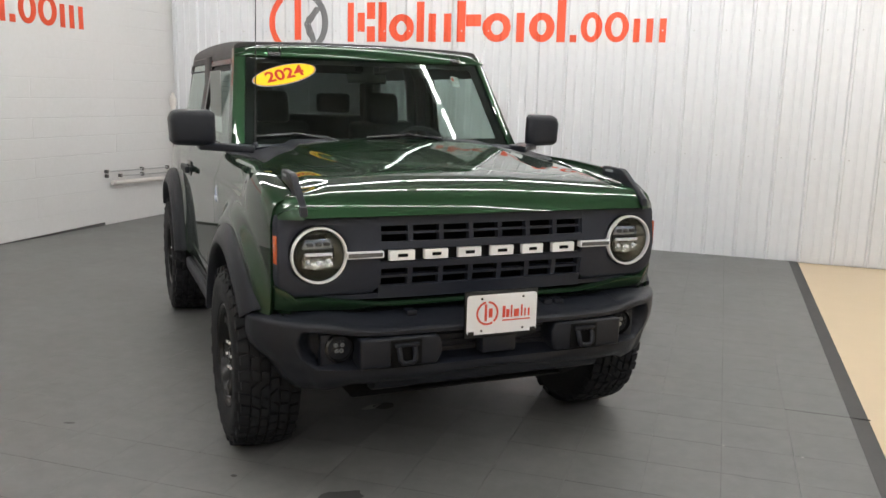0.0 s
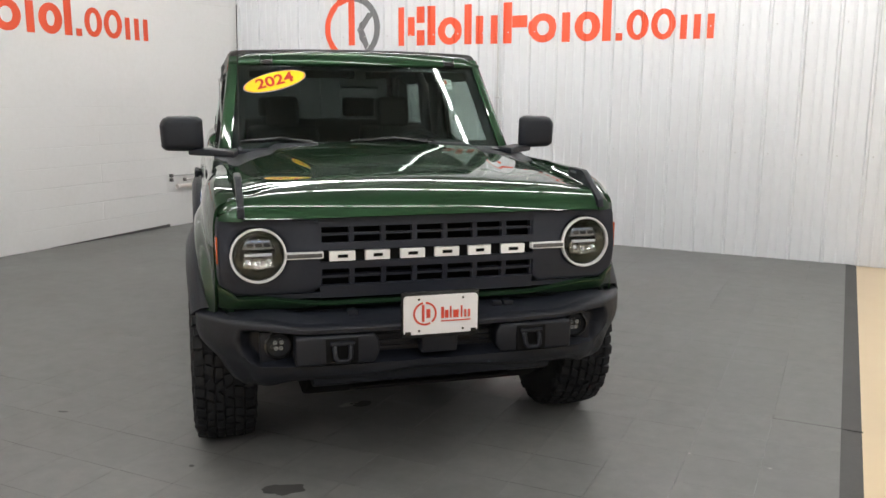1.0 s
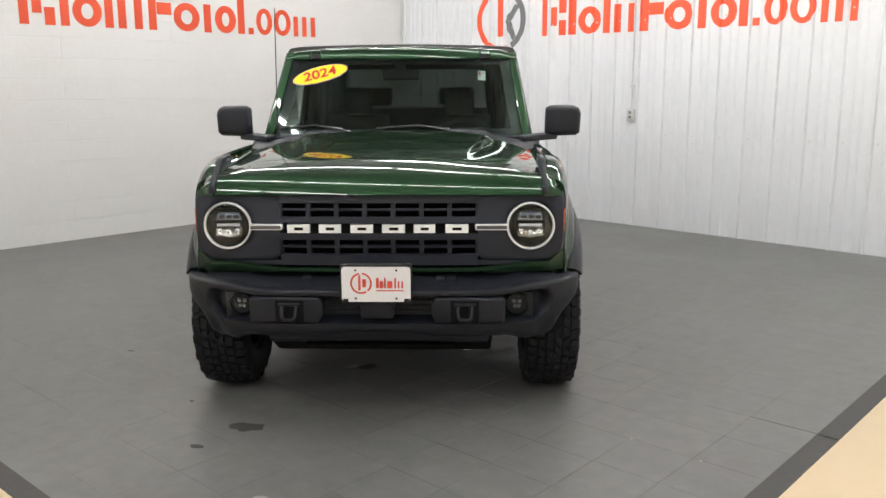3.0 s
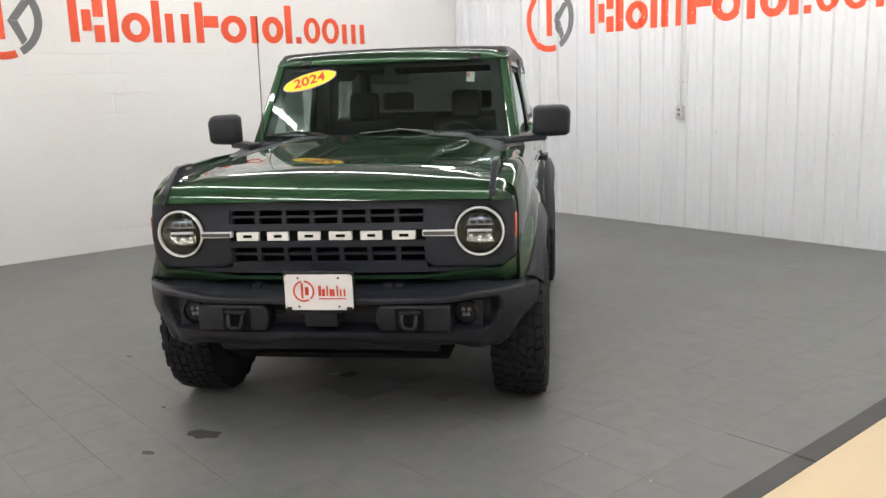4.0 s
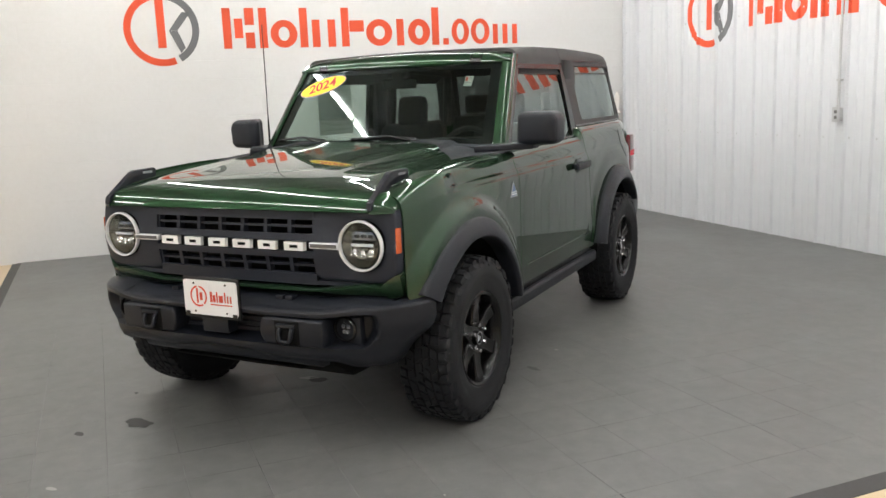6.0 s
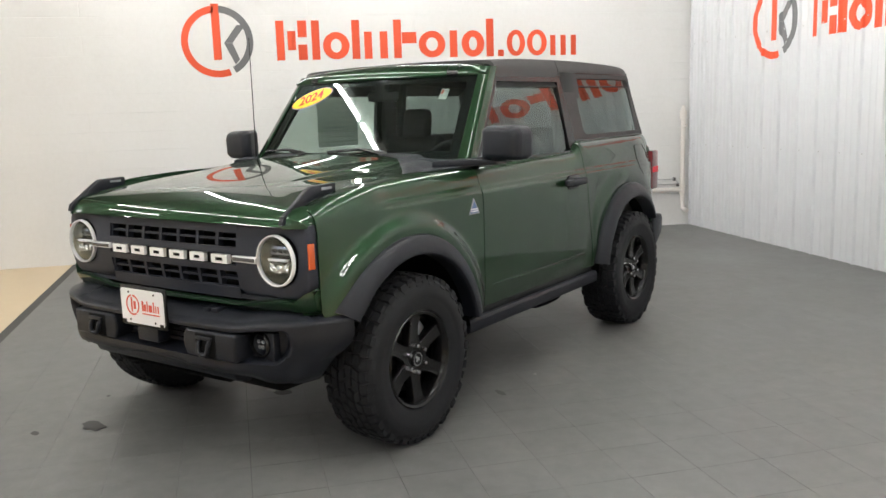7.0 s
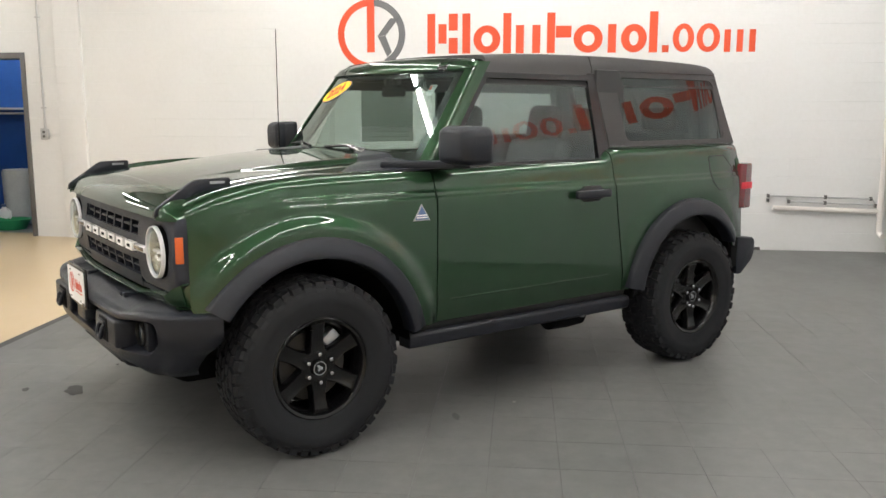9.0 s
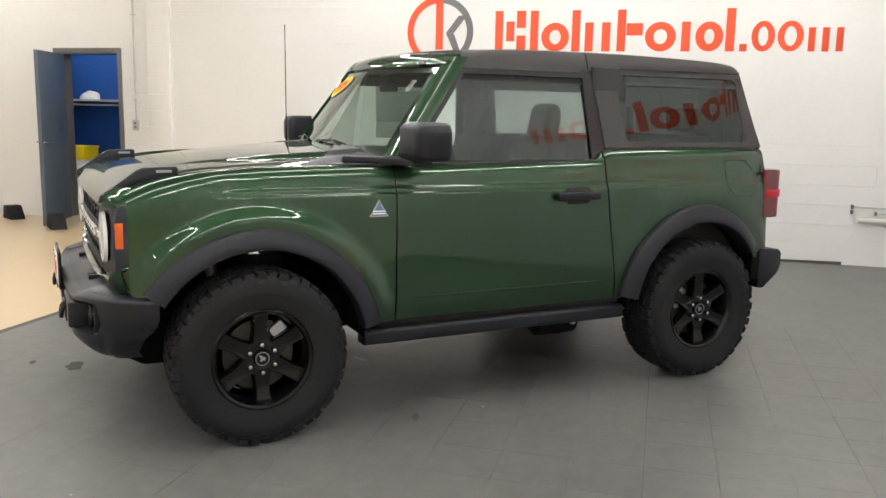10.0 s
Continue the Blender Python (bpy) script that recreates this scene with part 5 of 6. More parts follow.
def spoke_mesh():
    """One broad spoke, pointing up, with a hollow between two raised edges."""
    rows = []
    for r, w, y in ((0.045, 0.030, 0.088), (0.070, 0.037, 0.090), (0.090, 0.036, 0.089), (0.115, 0.031, 0.089), (0.15, 0.031, 0.092), (0.185, 0.034, 0.100), (0.204, 0.037, 0.104), (0.216, 0.040, 0.101)):
        rows.append([(x * w, y - d, r) for x, d in ((-1.15, 0.045), (-1.12, 0.016), (-1.0, 0.004), (-0.92, 0.0), (-0.5, 0.002), (0.5, 0.002), (0.92, 0.0), (1.0, 0.004), (1.12, 0.016), (1.15, 0.045))])
    return make("spoke", sheet(rows, 0.02, (0, 1, 0)), WHEEL, 30)
TYRE, TREAD, RIM, SPOKE = tyre_mesh(), tread_mesh(), rim_mesh(), spoke_mesh()
HUBM = make("hub", lathe([(0.089, 0.05), (0.087, 0.080), (0.082, 0.0885), (0.045, 0.0915), (0.036, 0.088)], 36), WHEEL, 30)
CAPM = make("centre_cap", lathe([(0.034, 0.085), (0.034, 0.098), (0.031, 0.103), (0.0275, 0.103), (0.027, 0.100), (0.004, 0.1005)], 30), WHEEL, 30)
CAPRING = make("cap_ring", lathe([(0.0315, 0.1025), (0.0315, 0.1045), (0.0275, 0.1045), (0.0275, 0.1025)], 30, close=True), CHROME, 30)
CAPMARK = make("cap_mark", prism([(-0.012, -0.012), (-0.004, -0.006), (0.004, -0.014), (0.010, -0.010), (0.006, 0.002), (0.014, 0.012), (0.004, 0.015), (-0.006, 0.006), (-0.014, 0.004)], "y", 0.1005, 0.103), SILVER, 0)
NUT = make("lug_nut", lathe([(0.0115, 0.085), (0.0115, 0.104), (0.009, 0.110), (0.003, 0.111)], 6), CHROME, 20)
DISC = make("brake_disc", lathe([(0.16, 0.01), (0.16, 0.028), (0.09, 0.03), (0.085, 0.045), (0.03, 0.045)], 40), DARK_STEEL, 30)
CALIPER = make("caliper", box(-0.06, 0.06, -0.01, 0.052, 0.10, 0.178, 0.01), SILVER, 30)
DRUM = make("hub_back", lathe([(0.19, -0.06), (0.185, -0.05), (0.02, -0.05)], 30), DEEP, 30)
SEAM = make("valve", lathe([(0.005, 0.0), (0.004, 0.025)], 8, "y", (0.03, 0.075, 0.176)), DARK_STEEL, 30)
k = 0
for u in (0.0, REAR):
    for s in (1, -1):
        w = part("wheel", TYRE, None, car, "black six-spoke wheel with an off-road tyre")
        spin = (1, 40, 3, 65)[k]
        k += 1
        w.matrix_basis = Matrix.Translation((u, s * 0.833, 0.396)) @ (Matrix.Rotation(0 if s > 0 else math.pi, 4, "Z")) @ Matrix.Rotation(radians(spin), 4, "Y")
        part("tread", TREAD, None, w, "blocky off-road tread")
        part("rim", RIM, None, w, "gloss black rim")
        for i in range(6):
            a = Matrix.Rotation(2 * math.pi * i / 6, 4, "Y")
            part("spoke", SPOKE, None, w).matrix_basis = a
            part("lug_nut", NUT, None, w, "chrome wheel nut").matrix_basis = Matrix.Rotation(2 * math.pi * i / 6, 4, "Y") @ Matrix.Translation((0, 0, 0.064))
        for n, me in (("hub", HUBM), ("centre_cap", CAPM), ("cap_ring", CAPRING), ("cap_mark", CAPMARK), ("brake_disc", DISC), ("hub_back", DRUM), ("valve", SEAM)):
            part(n, me, None, w)
        part("caliper", CALIPER, None, w, "silver brake caliper").matrix_basis = Matrix.Rotation(radians(-spin + (-50 if u == 0 else 60) * s), 4, "Y")

# underbody
part("chassis", box(-3.0, 0.45, -0.62, 0.62, 0.47, 0.60, 0.02), DEEP, car)
for s in (1, -1):
    part("frame_rail", box(-3.0, 0.55, s * 0.42 - 0.04, s * 0.42 + 0.04, 0.40, 0.50, 0.01), DEEP, car)
    part("inner_wall", box(-2.0, -0.50, s * 0.68 - 0.02, s * 0.68 + 0.02, 0.44, 0.70), DEEP, car, smooth=0)
part("rear_axle", tube([(REAR, -0.70, 0.39), (REAR, 0.70, 0.39)], 0.045, 12), DEEP, car)
part("differential", lathe([(0.03, -0.13), (0.11, -0.10), (0.13, 0.0), (0.11, 0.10), (0.03, 0.13)], 20, "y", (REAR, 0.05, 0.37)), DEEP, car)
part("front_axle", tube([(0.0, -0.70, 0.40), (0.0, 0.70, 0.40)], 0.03, 10), DEEP, car)
part("muffler", lathe([(0.03, -0.16), (0.075, -0.12), (0.08, 0.0), (0.075, 0.12), (0.03, 0.16)], 18, "x", (-1.72, 0.66, 0.345)), DEEP, car)
part("drain_bolt", lathe([(0.018, 0.0), (0.016, 0.02)], 8, "y", (-1.80, 0.735, 0.350)), STEEL, car)
part("gearbox", box(-1.15, 0.30, -0.22, 0.22, 0.30, 0.46, 0.04), DEEP, car)
part("engine_guard", prism([(0.62, 0.40), (0.45, 0.30), (-0.30, 0.29), (-0.30, 0.46), (0.62, 0.46)], "y", -0.52, 0.52, 0.02), DEEP, car, "black under-engine guard")
part("fuel_tank", box(-2.05, -0.75, -0.60, 0.30, 0.31, 0.46, 0.04), DEEP, car)
part("guard_plate", box(-1.95, -0.60, 0.28, 0.62, 0.34, 0.46, 0.03), DEEP, car)
part("crossmember", box(-1.2, -1.0, -0.6, 0.6, 0.36, 0.42, 0.01), DEEP, car)
for s in (1, -1):
    part("shock", tube([(0.10, s * 0.60, 0.45), (0.16, s * 0.58, 0.84)], 0.03, 10), STEEL if s > 0 else DEEP, car)

# ---- inside the car ----
part("cabin_floor", box(-3.05, -0.50, -0.80, 0.80, 0.56, 0.60), DEEP, car, smooth=0)
part("firewall", box(-0.60, -0.53, -0.78, 0.78, 0.60, 1.24), DEEP, car, smooth=0)
part("dashboard", prism([(-0.58, 1.20), (-0.66, 1.262), (-0.90, 1.265), (-0.98, 1.24), (-1.00, 1.16), (-0.92, 1.06), (-0.90, 0.80), (-0.58, 0.80)], "y", -0.74, 0.74, 0.015), DASH, car, "black dashboard")
part("gauge_hood", prism([(-0.88, 1.25), (-0.93, 1.30), (-1.02, 1.30), (-1.04, 1.24), (-0.95, 1.2)], "y", 0.22, 0.56, 0.012), DASH, car)
part("screen", box(-1.0, -0.98, -0.17, 0.14, 1.12, 1.285, 0.006), TRIM, car, "dark centre screen")
ring = [(-1.10 - 0.10 * math.sin(a) * 0.45, 0.38 + 0.185 * math.cos(a), 1.16 + 0.185 * math.sin(a)) for a in span(0, 2 * math.pi, 32)]
sw = part("steering_wheel", tube(ring, 0.016, 10, caps=False), DASH, car, "black steering wheel")
part("wheel_hub", box(-1.11, -1.06, 0.32, 0.44, 1.11, 1.20, 0.015), DASH, sw)
part("wheel_spoke", box(-1.10, -1.08, 0.20, 0.56, 1.145, 1.175, 0.006), DASH, sw)
part("column", tube([(-0.90, 0.38, 1.08), (-1.08, 0.38, 1.155)], 0.035, 10), DASH, sw)
for v in (0.37, -0.37):
    seat = part("front_seat", box(-1.75, -1.25, v - 0.25, v + 0.25, 0.72, 0.90, 0.05, 4), FABRIC, car, "dark cloth front seat")
    b = bmesh.new()
    prism([(-1.58, 0.85), (-1.72, 0.85), (-1.86, 1.32), (-1.81, 1.37), (-1.72, 1.34)], "y", v - 0.23, v + 0.23, 0.04, b, 3)
    part("backrest", b, FABRIC, seat)
    part("headrest", prism([(-1.735, 1.35), (-1.845, 1.34), (-1.87, 1.50), (-1.84, 1.555), (-1.775, 1.54)], "y", v - 0.105, v + 0.105, 0.035, seg=3), FABRIC, seat)
    for d in (-0.06, 0.06):
        part("headrest_post", tube([(-1.80, v + d, 1.32), (-1.81, v + d, 1.40)], 0.007, 8), CHROME, seat)
bench = part("rear_seat", box(-2.75, -2.30, -0.55, 0.55, 0.78, 0.95, 0.05, 3), FABRIC, car, "dark cloth rear bench")
part("backrest", prism([(-2.68, 0.92), (-2.80, 0.92), (-2.92, 1.36), (-2.84, 1.38)], "y", -0.56, 0.56, 0.03, seg=3), FABRIC, bench)
for v in (-0.33, 0.33):
    part("headrest", box(-2.93, -2.84, v - 0.13, v + 0.13, 1.39, 1.54, 0.03, 3), FABRIC, bench)
for s in (1, -1):
    part("door_card", box(-1.83, -0.70, s * 0.80 - 0.03, s * 0.80 + 0.03, 0.60, 1.235, 0.01), DASH, car)
    part("rear_trim", box(-3.05, -1.86, s * 0.76 - 0.03, s * 0.76 + 0.03, 0.60, 1.31, 0.01), DASH, car)
    part("pillar_trim", prism([(-1.87, 0.60), (-2.11, 0.60), (-2.115, 1.30), (-2.085, 1.66), (-2.04, 1.745), (-1.86, 1.745)], "y", s * 0.700, s * 0.745, 0.008), DASH, car, "black inner pillar trim")
    part("roof_trim", prism([(s * 0.735, 1.655), (s * 0.712, 1.645), (s * 0.60, 1.745), (s * 0.66, 1.755)], "x", -1.08, -2.92), DASH, car, "black inner roof edge trim")
    part("corner_trim", prism([(-2.93, 1.31), (-3.06, 1.31), (-2.955, 1.72), (-2.84, 1.72)], "y", s * 0.62, s * 0.72, 0.008), DASH, car, "black inner corner trim")
    part("roll_bar", tube([(-1.98, s * 0.66, 1.25), (-1.97, s * 0.63, 1.62), (-1.96, s * 0.58, 1.74), (-1.96, s * 0.3, 1.775), (-1.96, 0.0, 1.78)], 0.035, 10), DASH, car, "padded black roll bar")
    part("roof_rail", tube([(-1.12, s * 0.62, 1.72), (-1.96, s * 0.60, 1.755), (-2.85, s * 0.60, 1.72)], 0.03, 10), DASH, car)
    part("tail_bar", tube([(-2.88, s * 0.64, 1.30), (-2.86, s * 0.61, 1.72)], 0.035, 10), DASH, car)
mirror = part("rear_view_mirror", box(-1.00, -0.975, -0.115, 0.115, 1.595, 1.655, 0.012, 3), TRIM, car, "inside mirror")
part("mirror_stem", box(-0.99, -0.955, -0.035, 0.035, 1.63, 1.715, 0.008), TRIM, mirror)
part("sensor_box", box(-1.0, -0.96, -0.07, 0.07, 1.66, 1.73, 0.01), DASH, mirror)
for s in (1, -1):
    part("sun_visor", box(-1.22, -1.02, s * 0.36 - 0.19, s * 0.36 + 0.19, 1.725, 1.745, 0.008), DASH, car)

# stickers on the windscreen
def on_glass(y, z, out=0.004):
    """A frame on the glass: x along the car's left, y up the glass, z out of it."""
    n = Vector((1, 0.32 * y, 0.76)).normalized()
    up = Vector((-0.76, 0, 1)).normalized()
    up = (up - n * up.dot(n)).normalized()
    left = up.cross(n)
    m = Matrix((left, up, n)).transposed().to_4x4()
    m.translation = Vector((glass_u(y, z), y, z)) + n * out
    return m
base = on_glass(-0.487, 1.628) @ Matrix.Rotation(radians(12), 4, "Z")
def oval(a, b, material, lift, nm):
    n = 48
    bmo = bmesh.new()
    c = [bmo.verts.new(((a * math.cos(t) + 0.0), b * math.sin(t), lift - 0.45 * (a * math.cos(t)) ** 2 * 0.2)) for t in [2 * math.pi * i / n for i in range(n)]]
    bmo.faces.new(c)
    r = bmesh.ops.extrude_face_region(bmo, geom=bmo.faces[:])
    for v in [g for g in r["geom"] if isinstance(g, bmesh.types.BMVert)]:
        v.co.z += 0.0008
    bmesh.ops.recalc_face_normals(bmo, faces=bmo.faces[:])
    return bmo
sticker = part("year_sticker", oval(0.174, 0.062, WHITE_PAINT, 0.0, ""), WHITE_PAINT, car, "yellow oval year sticker reading 2024", smooth=0)
sticker.matrix_basis = base
o = part("red_line", oval(0.171, 0.0595, RED_INK, 0.001, ""), RED_INK, sticker, smooth=0)
o = part("yellow_field", oval(0.167, 0.0565, YELLOW, 0.002, ""), YELLOW, sticker, smooth=0)
cu = bpy.data.curves.new("year", "FONT")
cu.body = "2024"
cu.size = 0.093
cu.align_x, cu.align_y = "CENTER", "CENTER"
cu.extrude = 0.0006
cu.offset = 0.0022
raw = new("year", cu)
me = bpy.data.meshes.new_from_object(raw.evaluated_get(bpy.context.evaluated_depsgraph_get()))
bpy.data.objects.remove(raw)
me.materials.clear()
me.materials.append(RED_INK)
txt = part("year", me, None, sticker, "red figures 2024")
txt.matrix_basis = Matrix.Translation((0, 0.0, 0.0034)) @ Matrix.Diagonal((1.12, 1.0, 1.0, 1.0))
tag = part("paper_tag", box(-0.024, 0.024, -0.035, 0.035, 0.0, 0.001), PLATE_WHITE, car, "small white paper tag with a red corner", smooth=0)
tag.matrix_basis = on_glass(0.505, 1.628, -0.012)
for x0, x1, y0, y1 in ((-0.020, -0.006, 0.0, 0.028), (0.0, 0.02, 0.02, 0.026), (0.0, 0.02, 0.01, 0.014), (-0.02, 0.02, -0.012, -0.008)):
    part("print", box(x0, x1, y0, y1, 0.001, 0.002), PLATE_RED if x1 < 0 else SILVER, tag, smooth=0)
sheet_ = part("window_sheet", box(-1.63, -1.22, -0.772, -0.769, 1.31, 1.65), PAPER, car, "grey printed paper inside the passenger window", smooth=0)
for k in range(9):
    part("print_bar", box(-1.60, -1.28 - 0.05 * (k % 3), -0.769, -0.7675, 1.34 + 0.033 * k, 1.345 + 0.033 * k), PRINT, sheet_, smooth=0)
dots = part("code_plate", box(-0.002, 0.002, -0.06, 0.06, 0.0, 0.012), SILVER, car, "small plate of pale bars on the dashboard", smooth=0)
dots.matrix_basis = Matrix.Translation((glass_u(0.42, 1.30) - 0.03, 0.42, 1.300))

# ---- things on the walls ----
def conduit_box(name, m, height, label):
    t = thing(name, m, label, "conduit")
    part("box", box(-0.035, 0.035, -0.05, 0.0, -0.06, 0.06, 0.004), CONDUIT, t, "grey steel outlet box")
    part("cover", box(-0.042, 0.042, -0.055, -0.05, -0.068, 0.068, 0.002), CONDUIT, t)
    for z in (-0.025, 0.025):
        part("socket", box(-0.016, 0.016, -0.058, -0.055, z - 0.015, z + 0.015, 0.002), FRAME_PAINT, t)
    part("pipe", tube([(0, -0.025, 0.055), (0, -0.025, height)], 0.011, 10), CONDUIT, t)
    for z in span(0.3, height - 0.2, 2):
        part("strap", box(-0.025, 0.025, -0.038, 0.0, z, z + 0.02, 0.003), CONDUIT, t)
    part("coupling", lathe([(0.016, 0.06), (0.016, 0.085)], 12, "z", (0, -0.025, 0)), CONDUIT, t)
    return t
conduit_box("electric_conduit", pose(-2.767, WALL_Y + 0.0, 1.232), TOP - 1.25, "grey conduit and outlet box on the ribbed wall")
conduit_box("electric_conduit", pose(WALL_X + 0.0, -0.185, 1.232, 0, 0, 90), TOP - 1.25, "grey conduit and outlet box on the white wall")

# corner plumbing
pipes = thing("corner_pipe", pose(0, 0, 0), "white painted drain pipe in the wall corner", "pipe")
px, py = WALL_X + 0.07, WALL_Y - 0.09
part("upright_pipe", tube([(px, py, 0.42), (px, py, 1.40)], 0.030, 16), PIPE_PAINT, pipes)
part("cap", lathe([(0.040, 1.34), (0.042, 1.42), (0.030, 1.45), (0.012, 1.50)], 16, "z", (px, py, 0)), PIPE_PAINT, pipes)
part("tee", lathe([(0.038, 0.40), (0.038, 0.52)], 16, "z", (px, py, 0)), PIPE_PAINT, pipes)
part("branch", tube([(px, py, 1.24), (px + 0.06, py - 0.01, 1.25), (px + 0.10, py - 0.01, 1.25)], 0.016, 10), PIPE_PAINT, pipes)
part("long_pipe", tube([(px, py, 0.45), (px - 0.01, 9.0, 0.458), (px - 0.015, 8.25, 0.475)], 0.027, 14), PIPE_PAINT, pipes)
part("elbow", tube([(px, py, 0.42), (px, py, 0.28), (px + 0.02, py, 0.22), (px + 0.07, py, 0.20), (px + 0.12, py, 0.20)], 0.028, 14), PIPE_PAINT, pipes)
thin = thing("thin_pipe", pose(0, 0, 0), "thin pale pipes clipped to the white wall", "pipe")
tx = WALL_X + 0.03
part("pipe_run", tube([(tx, 8.20, 0.605), (tx, 9.28, 0.585), (tx, 9.30, 0.56), (tx, 9.33, 0.50)], 0.008, 8), CONDUIT, thin)
part("pipe_run", tube([(tx, 8.42, 0.545), (tx, 9.30, 0.52)], 0.008, 8), CONDUIT, thin)
for y, z in ((8.20, 0.605), (8.20, 0.555), (8.80, 0.597), (8.80, 0.535), (9.27, 0.585), (9.32, 0.51), (8.42, 0.545)):
    part("clip", box(WALL_X, tx + 0.014, y - 0.012, y + 0.012, z - 0.02, z + 0.02, 0.003), FRAME_PAINT, thin)
edge = tagged(new("baseboard", make("baseboard", prism([(6.5, 0.0), (8.15, 0.0), (8.15, 0.032), (6.5, 0.004)], "x", WALL_X, WALL_X + 0.014), STRIP, 0)), "dark rubber strip along the wall foot", "baseboard", kind="structure")

# ---- doorway, door and the blue room behind ----
frame_ = thing("door_frame", pose(0, 0, 0), "grey painted steel door frame", "door frame", kind="structure")
for y0, y1, z0, z1 in ((DOOR_Y0 - 0.05, DOOR_Y0 + 0.01, -0.012, DOOR_H + 0.06), (DOOR_Y1 - 0.01, DOOR_Y1 + 0.05, -0.012, DOOR_H + 0.06), (DOOR_Y0 + 0.01, DOOR_Y1 - 0.01, DOOR_H - 0.01, DOOR_H + 0.06)):
    part("jamb", box(WALL_X - T, WALL_X + 0.015, y0, y1, z0, z1, 0.004), FRAME_PAINT, frame_)
leaf = thing("door_1", pose(WALL_X + 0.035, DOOR_Y0 + 0.11, 0.0, 0, 0, 21), "blue-grey painted steel door standing wide open", "door")
# hinge at the origin, the leaf runs along +x of its own frame
part("leaf", box(0.0, 0.90, -0.022, 0.022, 0.006, DOOR_H - 0.02, 0.003), DOOR_PAINT, leaf)
for sg in (1, -1):
    hd = part("handle", tube([(0.83, sg * 0.022, 1.02), (0.83, sg * 0.06, 1.02), (0.72, sg * 0.065, 1.02)], 0.010, 10), CHROME, leaf, "steel lever handle")
    part("rose", lathe([(0.028, 0.0), (0.026, 0.006)], 18, "y", (0.83, 0.022 if sg > 0 else -0.028, 1.02)), CHROME, leaf)
part("closer", box(0.10, 0.36, -0.075, -0.022, 1.93, 1.99, 0.006), CONDUIT, leaf, "door closer")
part("closer_arm", tube([(0.14, -0.06, 2.0), (-0.10, -0.30, 2.03)], 0.008, 8), CONDUIT, leaf)
for z in (0.25, 1.05, 1.85):
    part("hinge", tube([(0.0, 0.0, z), (0.0, 0.0, z + 0.1)], 0.009, 8), CONDUIT, leaf)

back = thing("back_room", pose(0, 0, 0), "blue painted room seen through the doorway", "room", kind="structure")
BX = WALL_X - T
part("room_wall", box(BX - 1.7, BX - 1.5, -3.2, 1.2, -0.1, 3.0), BLUE_WALL, back, smooth=0)
part("room_wall", box(BX - 1.5, BX, -3.3, -3.2, -0.1, 3.0), BLUE_WALL, back, smooth=0)
part("room_wall", box(BX - 1.5, BX, 1.2, 1.3, -0.1, 3.0), BLUE_WALL, back, smooth=0)
part("room_floor", box(BX - 1.5, BX + 0.001, -3.2, 1.2, -0.2, -0.012), ROOM_FLOOR, back, smooth=0)
part("room_ceiling", box(BX - 1.7, BX, -3.3, 1.3, 3.0, 3.1), CEIL, back, smooth=0)
# unseen strip light, added to brighten the closed back room
room_fill = copy_thing(first, pose(BX - 0.7, -1.6, 2.8, 0, 0, 90))

shelf = thing("wall_shelf", pose(0, 0, 0), "narrow white shelf with a blue coat rail", "shelf")
SX = BX - 1.5
part("board", box(SX, SX + 0.35, -3.1, 0.9, 1.52, 1.55), CONDUIT, shelf)
part("rail", tube([(SX + 0.3, -3.1, 1.47), (SX + 0.3, 0.9, 1.47)], 0.014, 8), CONDUIT, shelf)
for y in (-2.4, -1.2, 0.3):
    part("shelf_bracket", box(SX, SX + 0.3, y, y + 0.02, 1.41, 1.52), DOOR_PAINT, shelf, smooth=0)
cap = thing("folded_cloth", pose(SX + 0.2, -2.11, 1.55), "crumpled white cloth lying on the shelf", "cloth")
b = bmesh.new()
bmesh.ops.create_icosphere(b, subdivisions=3, radius=1.0)
for v in b.verts:
    v.co = Vector((v.co.x * 0.10, v.co.y * 0.16, max(0.0, v.co.z) * 0.12)) * (1 + 0.25 * noise.noise(v.co * 2.5))
part("cloth", b, PLATE_WHITE, cap)
bucket = thing("plastic_drum", pose(BX - 0.36, -1.60, -0.012), "white plastic drum standing on the floor", "drum")
part("drum_body", lathe([(0.17, 0.0), (0.20, 0.02), (0.21, 0.40), (0.215, 0.70), (0.20, 0.74)], 28, "z"), DRUM_WHITE, bucket)
crate = thing("yellow_box", pose(BX - 0.36, -1.60, 0.728), "yellow plastic box on a white drum", "box")
part("crate_body", box(-0.16, 0.16, -0.21, 0.21, 0.0, 0.17, 0.02), YELLOW, crate)
part("crate_rim", box(-0.17, 0.17, -0.22, 0.22, 0.155, 0.18, 0.008), YELLOW, crate)
copy_thing(bucket, pose(BX - 0.80, -1.27, -0.012))
jug = thing("plastic_jug", pose(BX - 0.52, -1.34, -0.012), "white plastic jug with a cap beside a drum", "jug")
part("jug_body", lathe([(0.07, 0.0), (0.085, 0.02), (0.085, 0.17), (0.06, 0.22), (0.025, 0.25), (0.022, 0.27)], 20, "z"), PLATE_WHITE, jug)
part("cap", lathe([(0.028, 0.265), (0.028, 0.295), (0.02, 0.30)], 14, "z"), BLUE_BADGE, jug, "blue screw cap")
part("grip", tube([(0.02, 0.05, 0.24), (0.02, 0.10, 0.21), (0.02, 0.10, 0.13), (0.02, 0.08, 0.10)], 0.012, 8), PLATE_WHITE, jug)
basin = thing("green_tub", pose(BX - 0.32, -1.12, -0.012), "low green plastic tub on the floor", "tub")
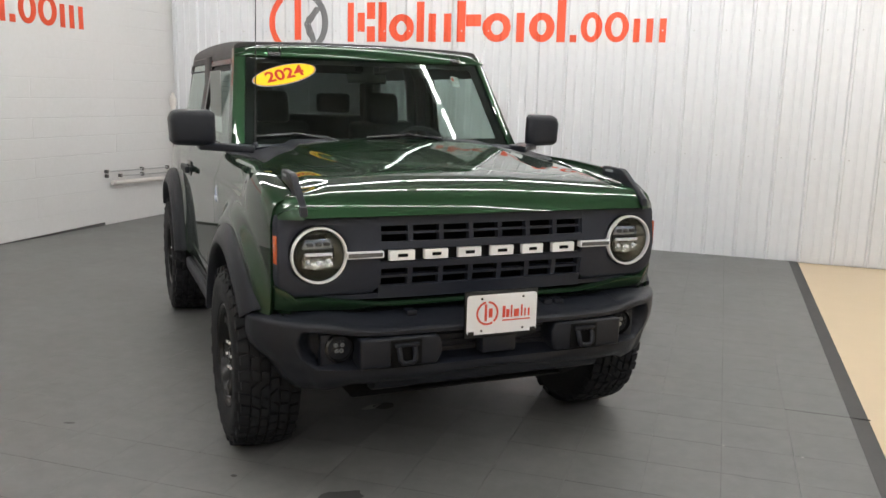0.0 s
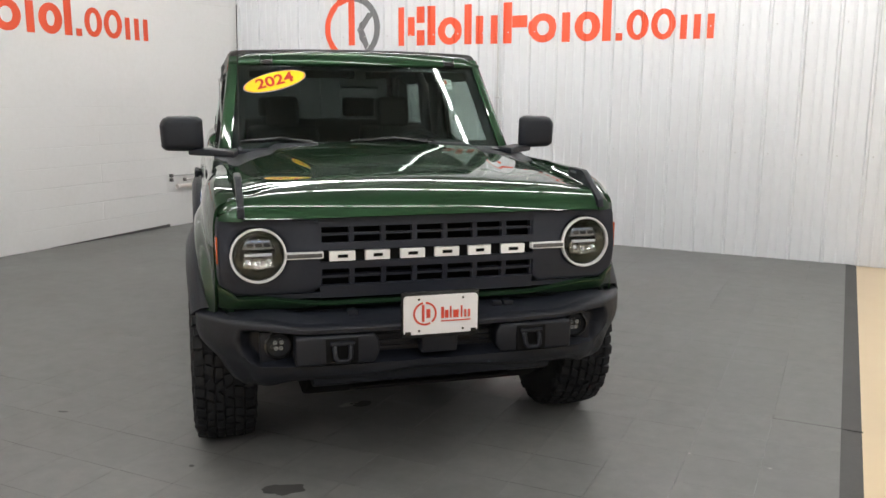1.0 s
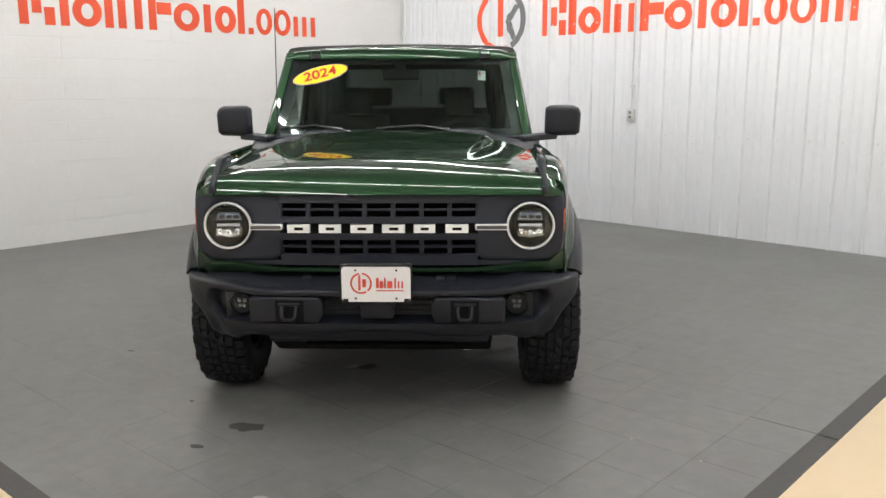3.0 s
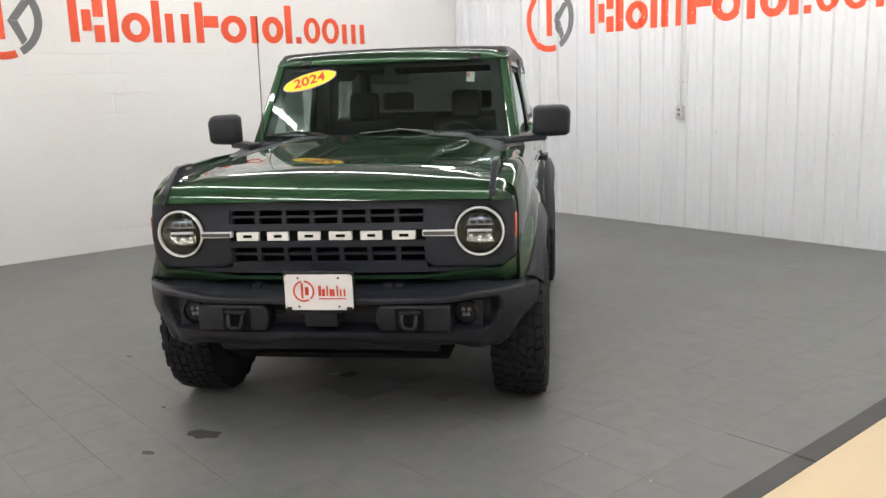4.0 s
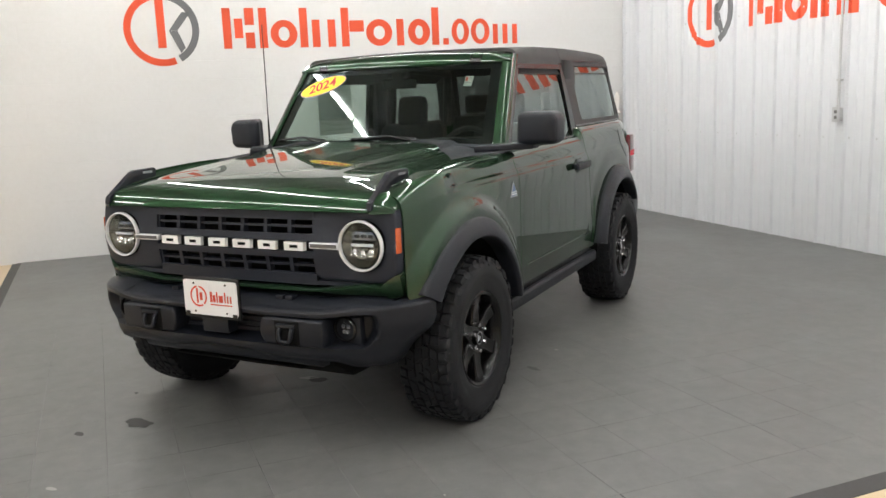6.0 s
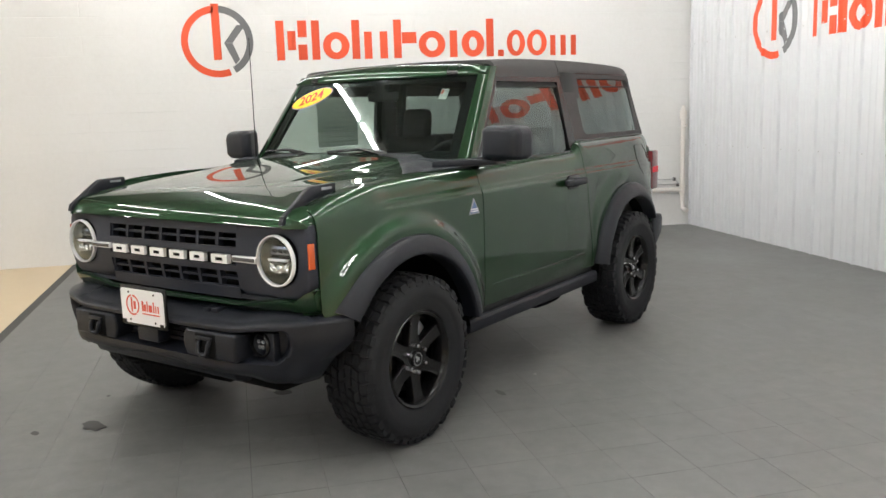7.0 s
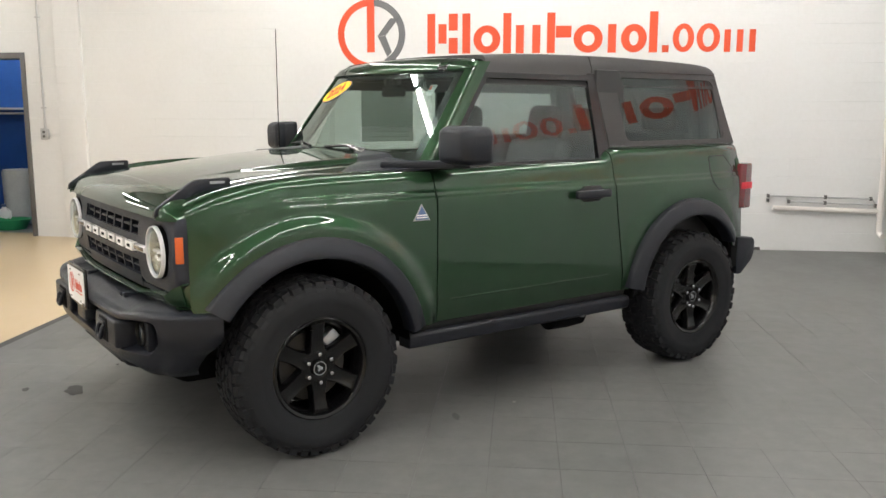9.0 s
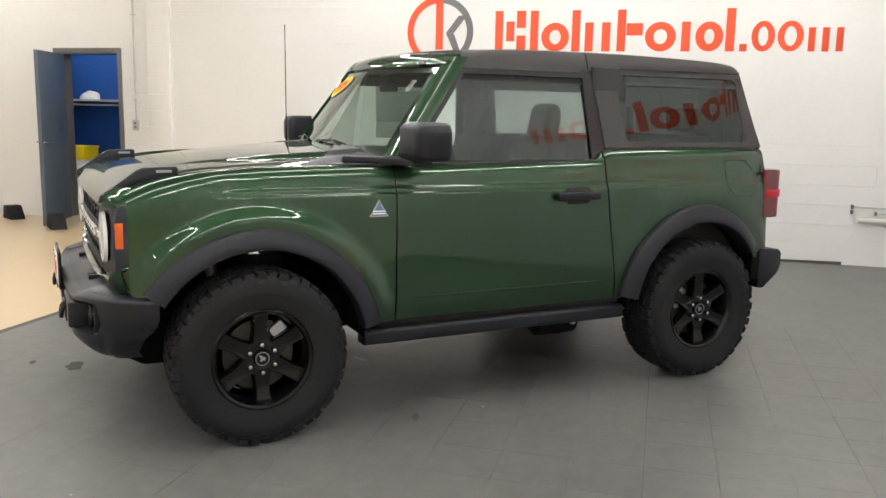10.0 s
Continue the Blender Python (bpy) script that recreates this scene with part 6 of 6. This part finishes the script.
part("tub_body", lathe([(0.18, 0.0), (0.24, 0.12), (0.25, 0.13), (0.22, 0.12), (0.16, 0.02)], 28, "z"), mat("green_plastic", (0.02, 0.25, 0.10), 0.4), basin)
coat = thing("hanging_strap", pose(SX + 0.3, -2.42, 1.46), "red strap hanging from the rail", "strap")
part("strap_band", box(-0.01, 0.01, -0.03, 0.03, -0.75, 0.0, 0.004), PLATE_RED, coat)

def wedge(x, y, turn):
    t = thing("floor_wedge", pose(x, y, -0.012, 0, 0, turn), "black rubber floor wedge", "wedge", "rubber wedges")
    part("wedge_body", prism([(-0.16, 0.0), (0.16, 0.0), (0.03, 0.17), (-0.12, 0.17)], "y", -0.09, 0.09, 0.008), RUBBER, t)
wedge(-6.08, -1.85, 60)
wedge(-5.56, -0.74, 50)

# ---- marks on the floor ----
def blot(name, x, y, rx, ry, turn, material, label, seed):
    rnd = random.Random(seed)
    b = bmesh.new()
    n = 36
    vs = []
    for i in range(n):
        a = 2 * math.pi * i / n
        r = 1 + 0.35 * noise.noise(Vector((math.cos(a) * 1.7 + seed, math.sin(a) * 1.7, 0.3))) + 0.22 * noise.noise(Vector((math.cos(a) * 5 + seed, math.sin(a) * 5, 2)))
        vs.append(b.verts.new((rx * r * math.cos(a), ry * r * math.sin(a), 0.0)))
    f = b.faces.new(vs)
    r = bmesh.ops.extrude_face_region(b, geom=[f])
    for v in [g for g in r["geom"] if isinstance(g, bmesh.types.BMVert)]:
        v.co.z += 0.0012
    bmesh.ops.recalc_face_normals(b, faces=b.faces[:])
    ob = new(name, make(name, b, material, 0))
    ob.matrix_world = pose(x, y, 0.0006, 0, 0, turn)
    tagged(ob, label, "floor stain", kind="structure")

blot("floor_stain", -1.01, 3.23, 0.085, 0.045, 35, STAIN, "dark oil stain on the grey tiles", 1)
blot("floor_stain", -0.985, 2.96, 0.032, 0.018, 30, STAIN, "small dark oil stain on the grey tiles", 2)
blot("floor_stain", -1.245, 4.19, 0.06, 0.04, 60, STAIN, "dark oil stain under the car", 3)
blot("floor_stain", -0.865, 5.35, 0.045, 0.018, 15, FAINT, "small dark scuff on the grey tiles", 4)
blot("floor_stain", -1.49, 3.23, 0.012, 0.01, 0, STAIN, "dark speck on the tiles", 5)
blot("floor_stain", -2.50, 3.41, 0.03, 0.008, 20, STAIN, "dark speck on the tiles", 6)
blot("floor_stain", -1.69, 4.73, 0.055, 0.016, 65, SCUFF, "pale scuff on the tiles", 7)
blot("floor_stain", -1.30, 4.15, 0.055, 0.02, 65, SCUFF, "pale scuff on the tiles", 8)
blot("floor_stain", -1.117, 5.634, 0.012, 0.008, 0, SCUFF, "pale speck on the tiles", 9)
blot("floor_stain", 0.371, 4.345, 0.007, 0.005, 0, SCUFF, "pale speck on the tiles", 10)
blot("floor_stain", 0.707, 4.346, 0.007, 0.005, 0, SCUFF, "pale speck on the tiles", 11)
blot("floor_stain", -0.38, 2.878, 0.03, 0.014, 40, SCUFF, "pale scuff on the tiles", 12)

# ---- floor tiles, last ----
rnd = random.Random(11)
tile_meshes = []
# the joints stand a little open, each by its own amount
for gx, gy in ((0.0014, 0.0012), (0.0018, 0.0018), (0.0009, 0.0022), (0.0015, 0.0008)):
    hx, hy = TILE_SIZE / 2 - gx / 2, TILE_SIZE / 2 - gy / 2
    tile_meshes.append(make("tile", box(-hx, hx, -hy, hy, -0.007, 0.0), TILE, 0))
nx, ny = 26, 25
rest = bmesh.new()
placed = 0
for j in range(ny):
    for i in range(nx):
        cx, cy = TILE_EDGE_X - (i + 0.5) * TILE_SIZE, -(8.5 - j) * TILE_SIZE
        low_y = max(cy - TILE_SIZE / 2, TILE_EDGE_Y)
        p = GRID @ Vector((cx, cy, 0))
        if p.x < WALL_X - 0.2 or p.y > WALL_Y + 0.2:
            continue
        near = j > 0 and i < 14 and p.x > WALL_X + 0.3 and placed < 300
        if near:
            t = part("tile", rnd.choice(tile_meshes), None, slab)
            t.matrix_basis = GRID @ pose(cx, cy, 0.0, 0, 0, 0)
            placed += 1
        else:
            h = TILE_SIZE / 2 - 0.0002
            z = 0.0
            vs = [rest.verts.new(GRID @ Vector(q)) for q in ((cx - h, low_y, z), (cx + h, low_y, z), (cx + h, cy + h, z), (cx - h, cy + h, z))]
            lo = [rest.verts.new((v.co.x, v.co.y, -0.007)) for v in vs]
            rest.faces.new(vs)
            for k in range(4):
                rest.faces.new((lo[k], lo[(k + 1) % 4], vs[(k + 1) % 4], vs[k]))
far = part("tiles_far", make("tiles_far", rest, TILE, 0), None, slab)
far["kind"] = "stuff"
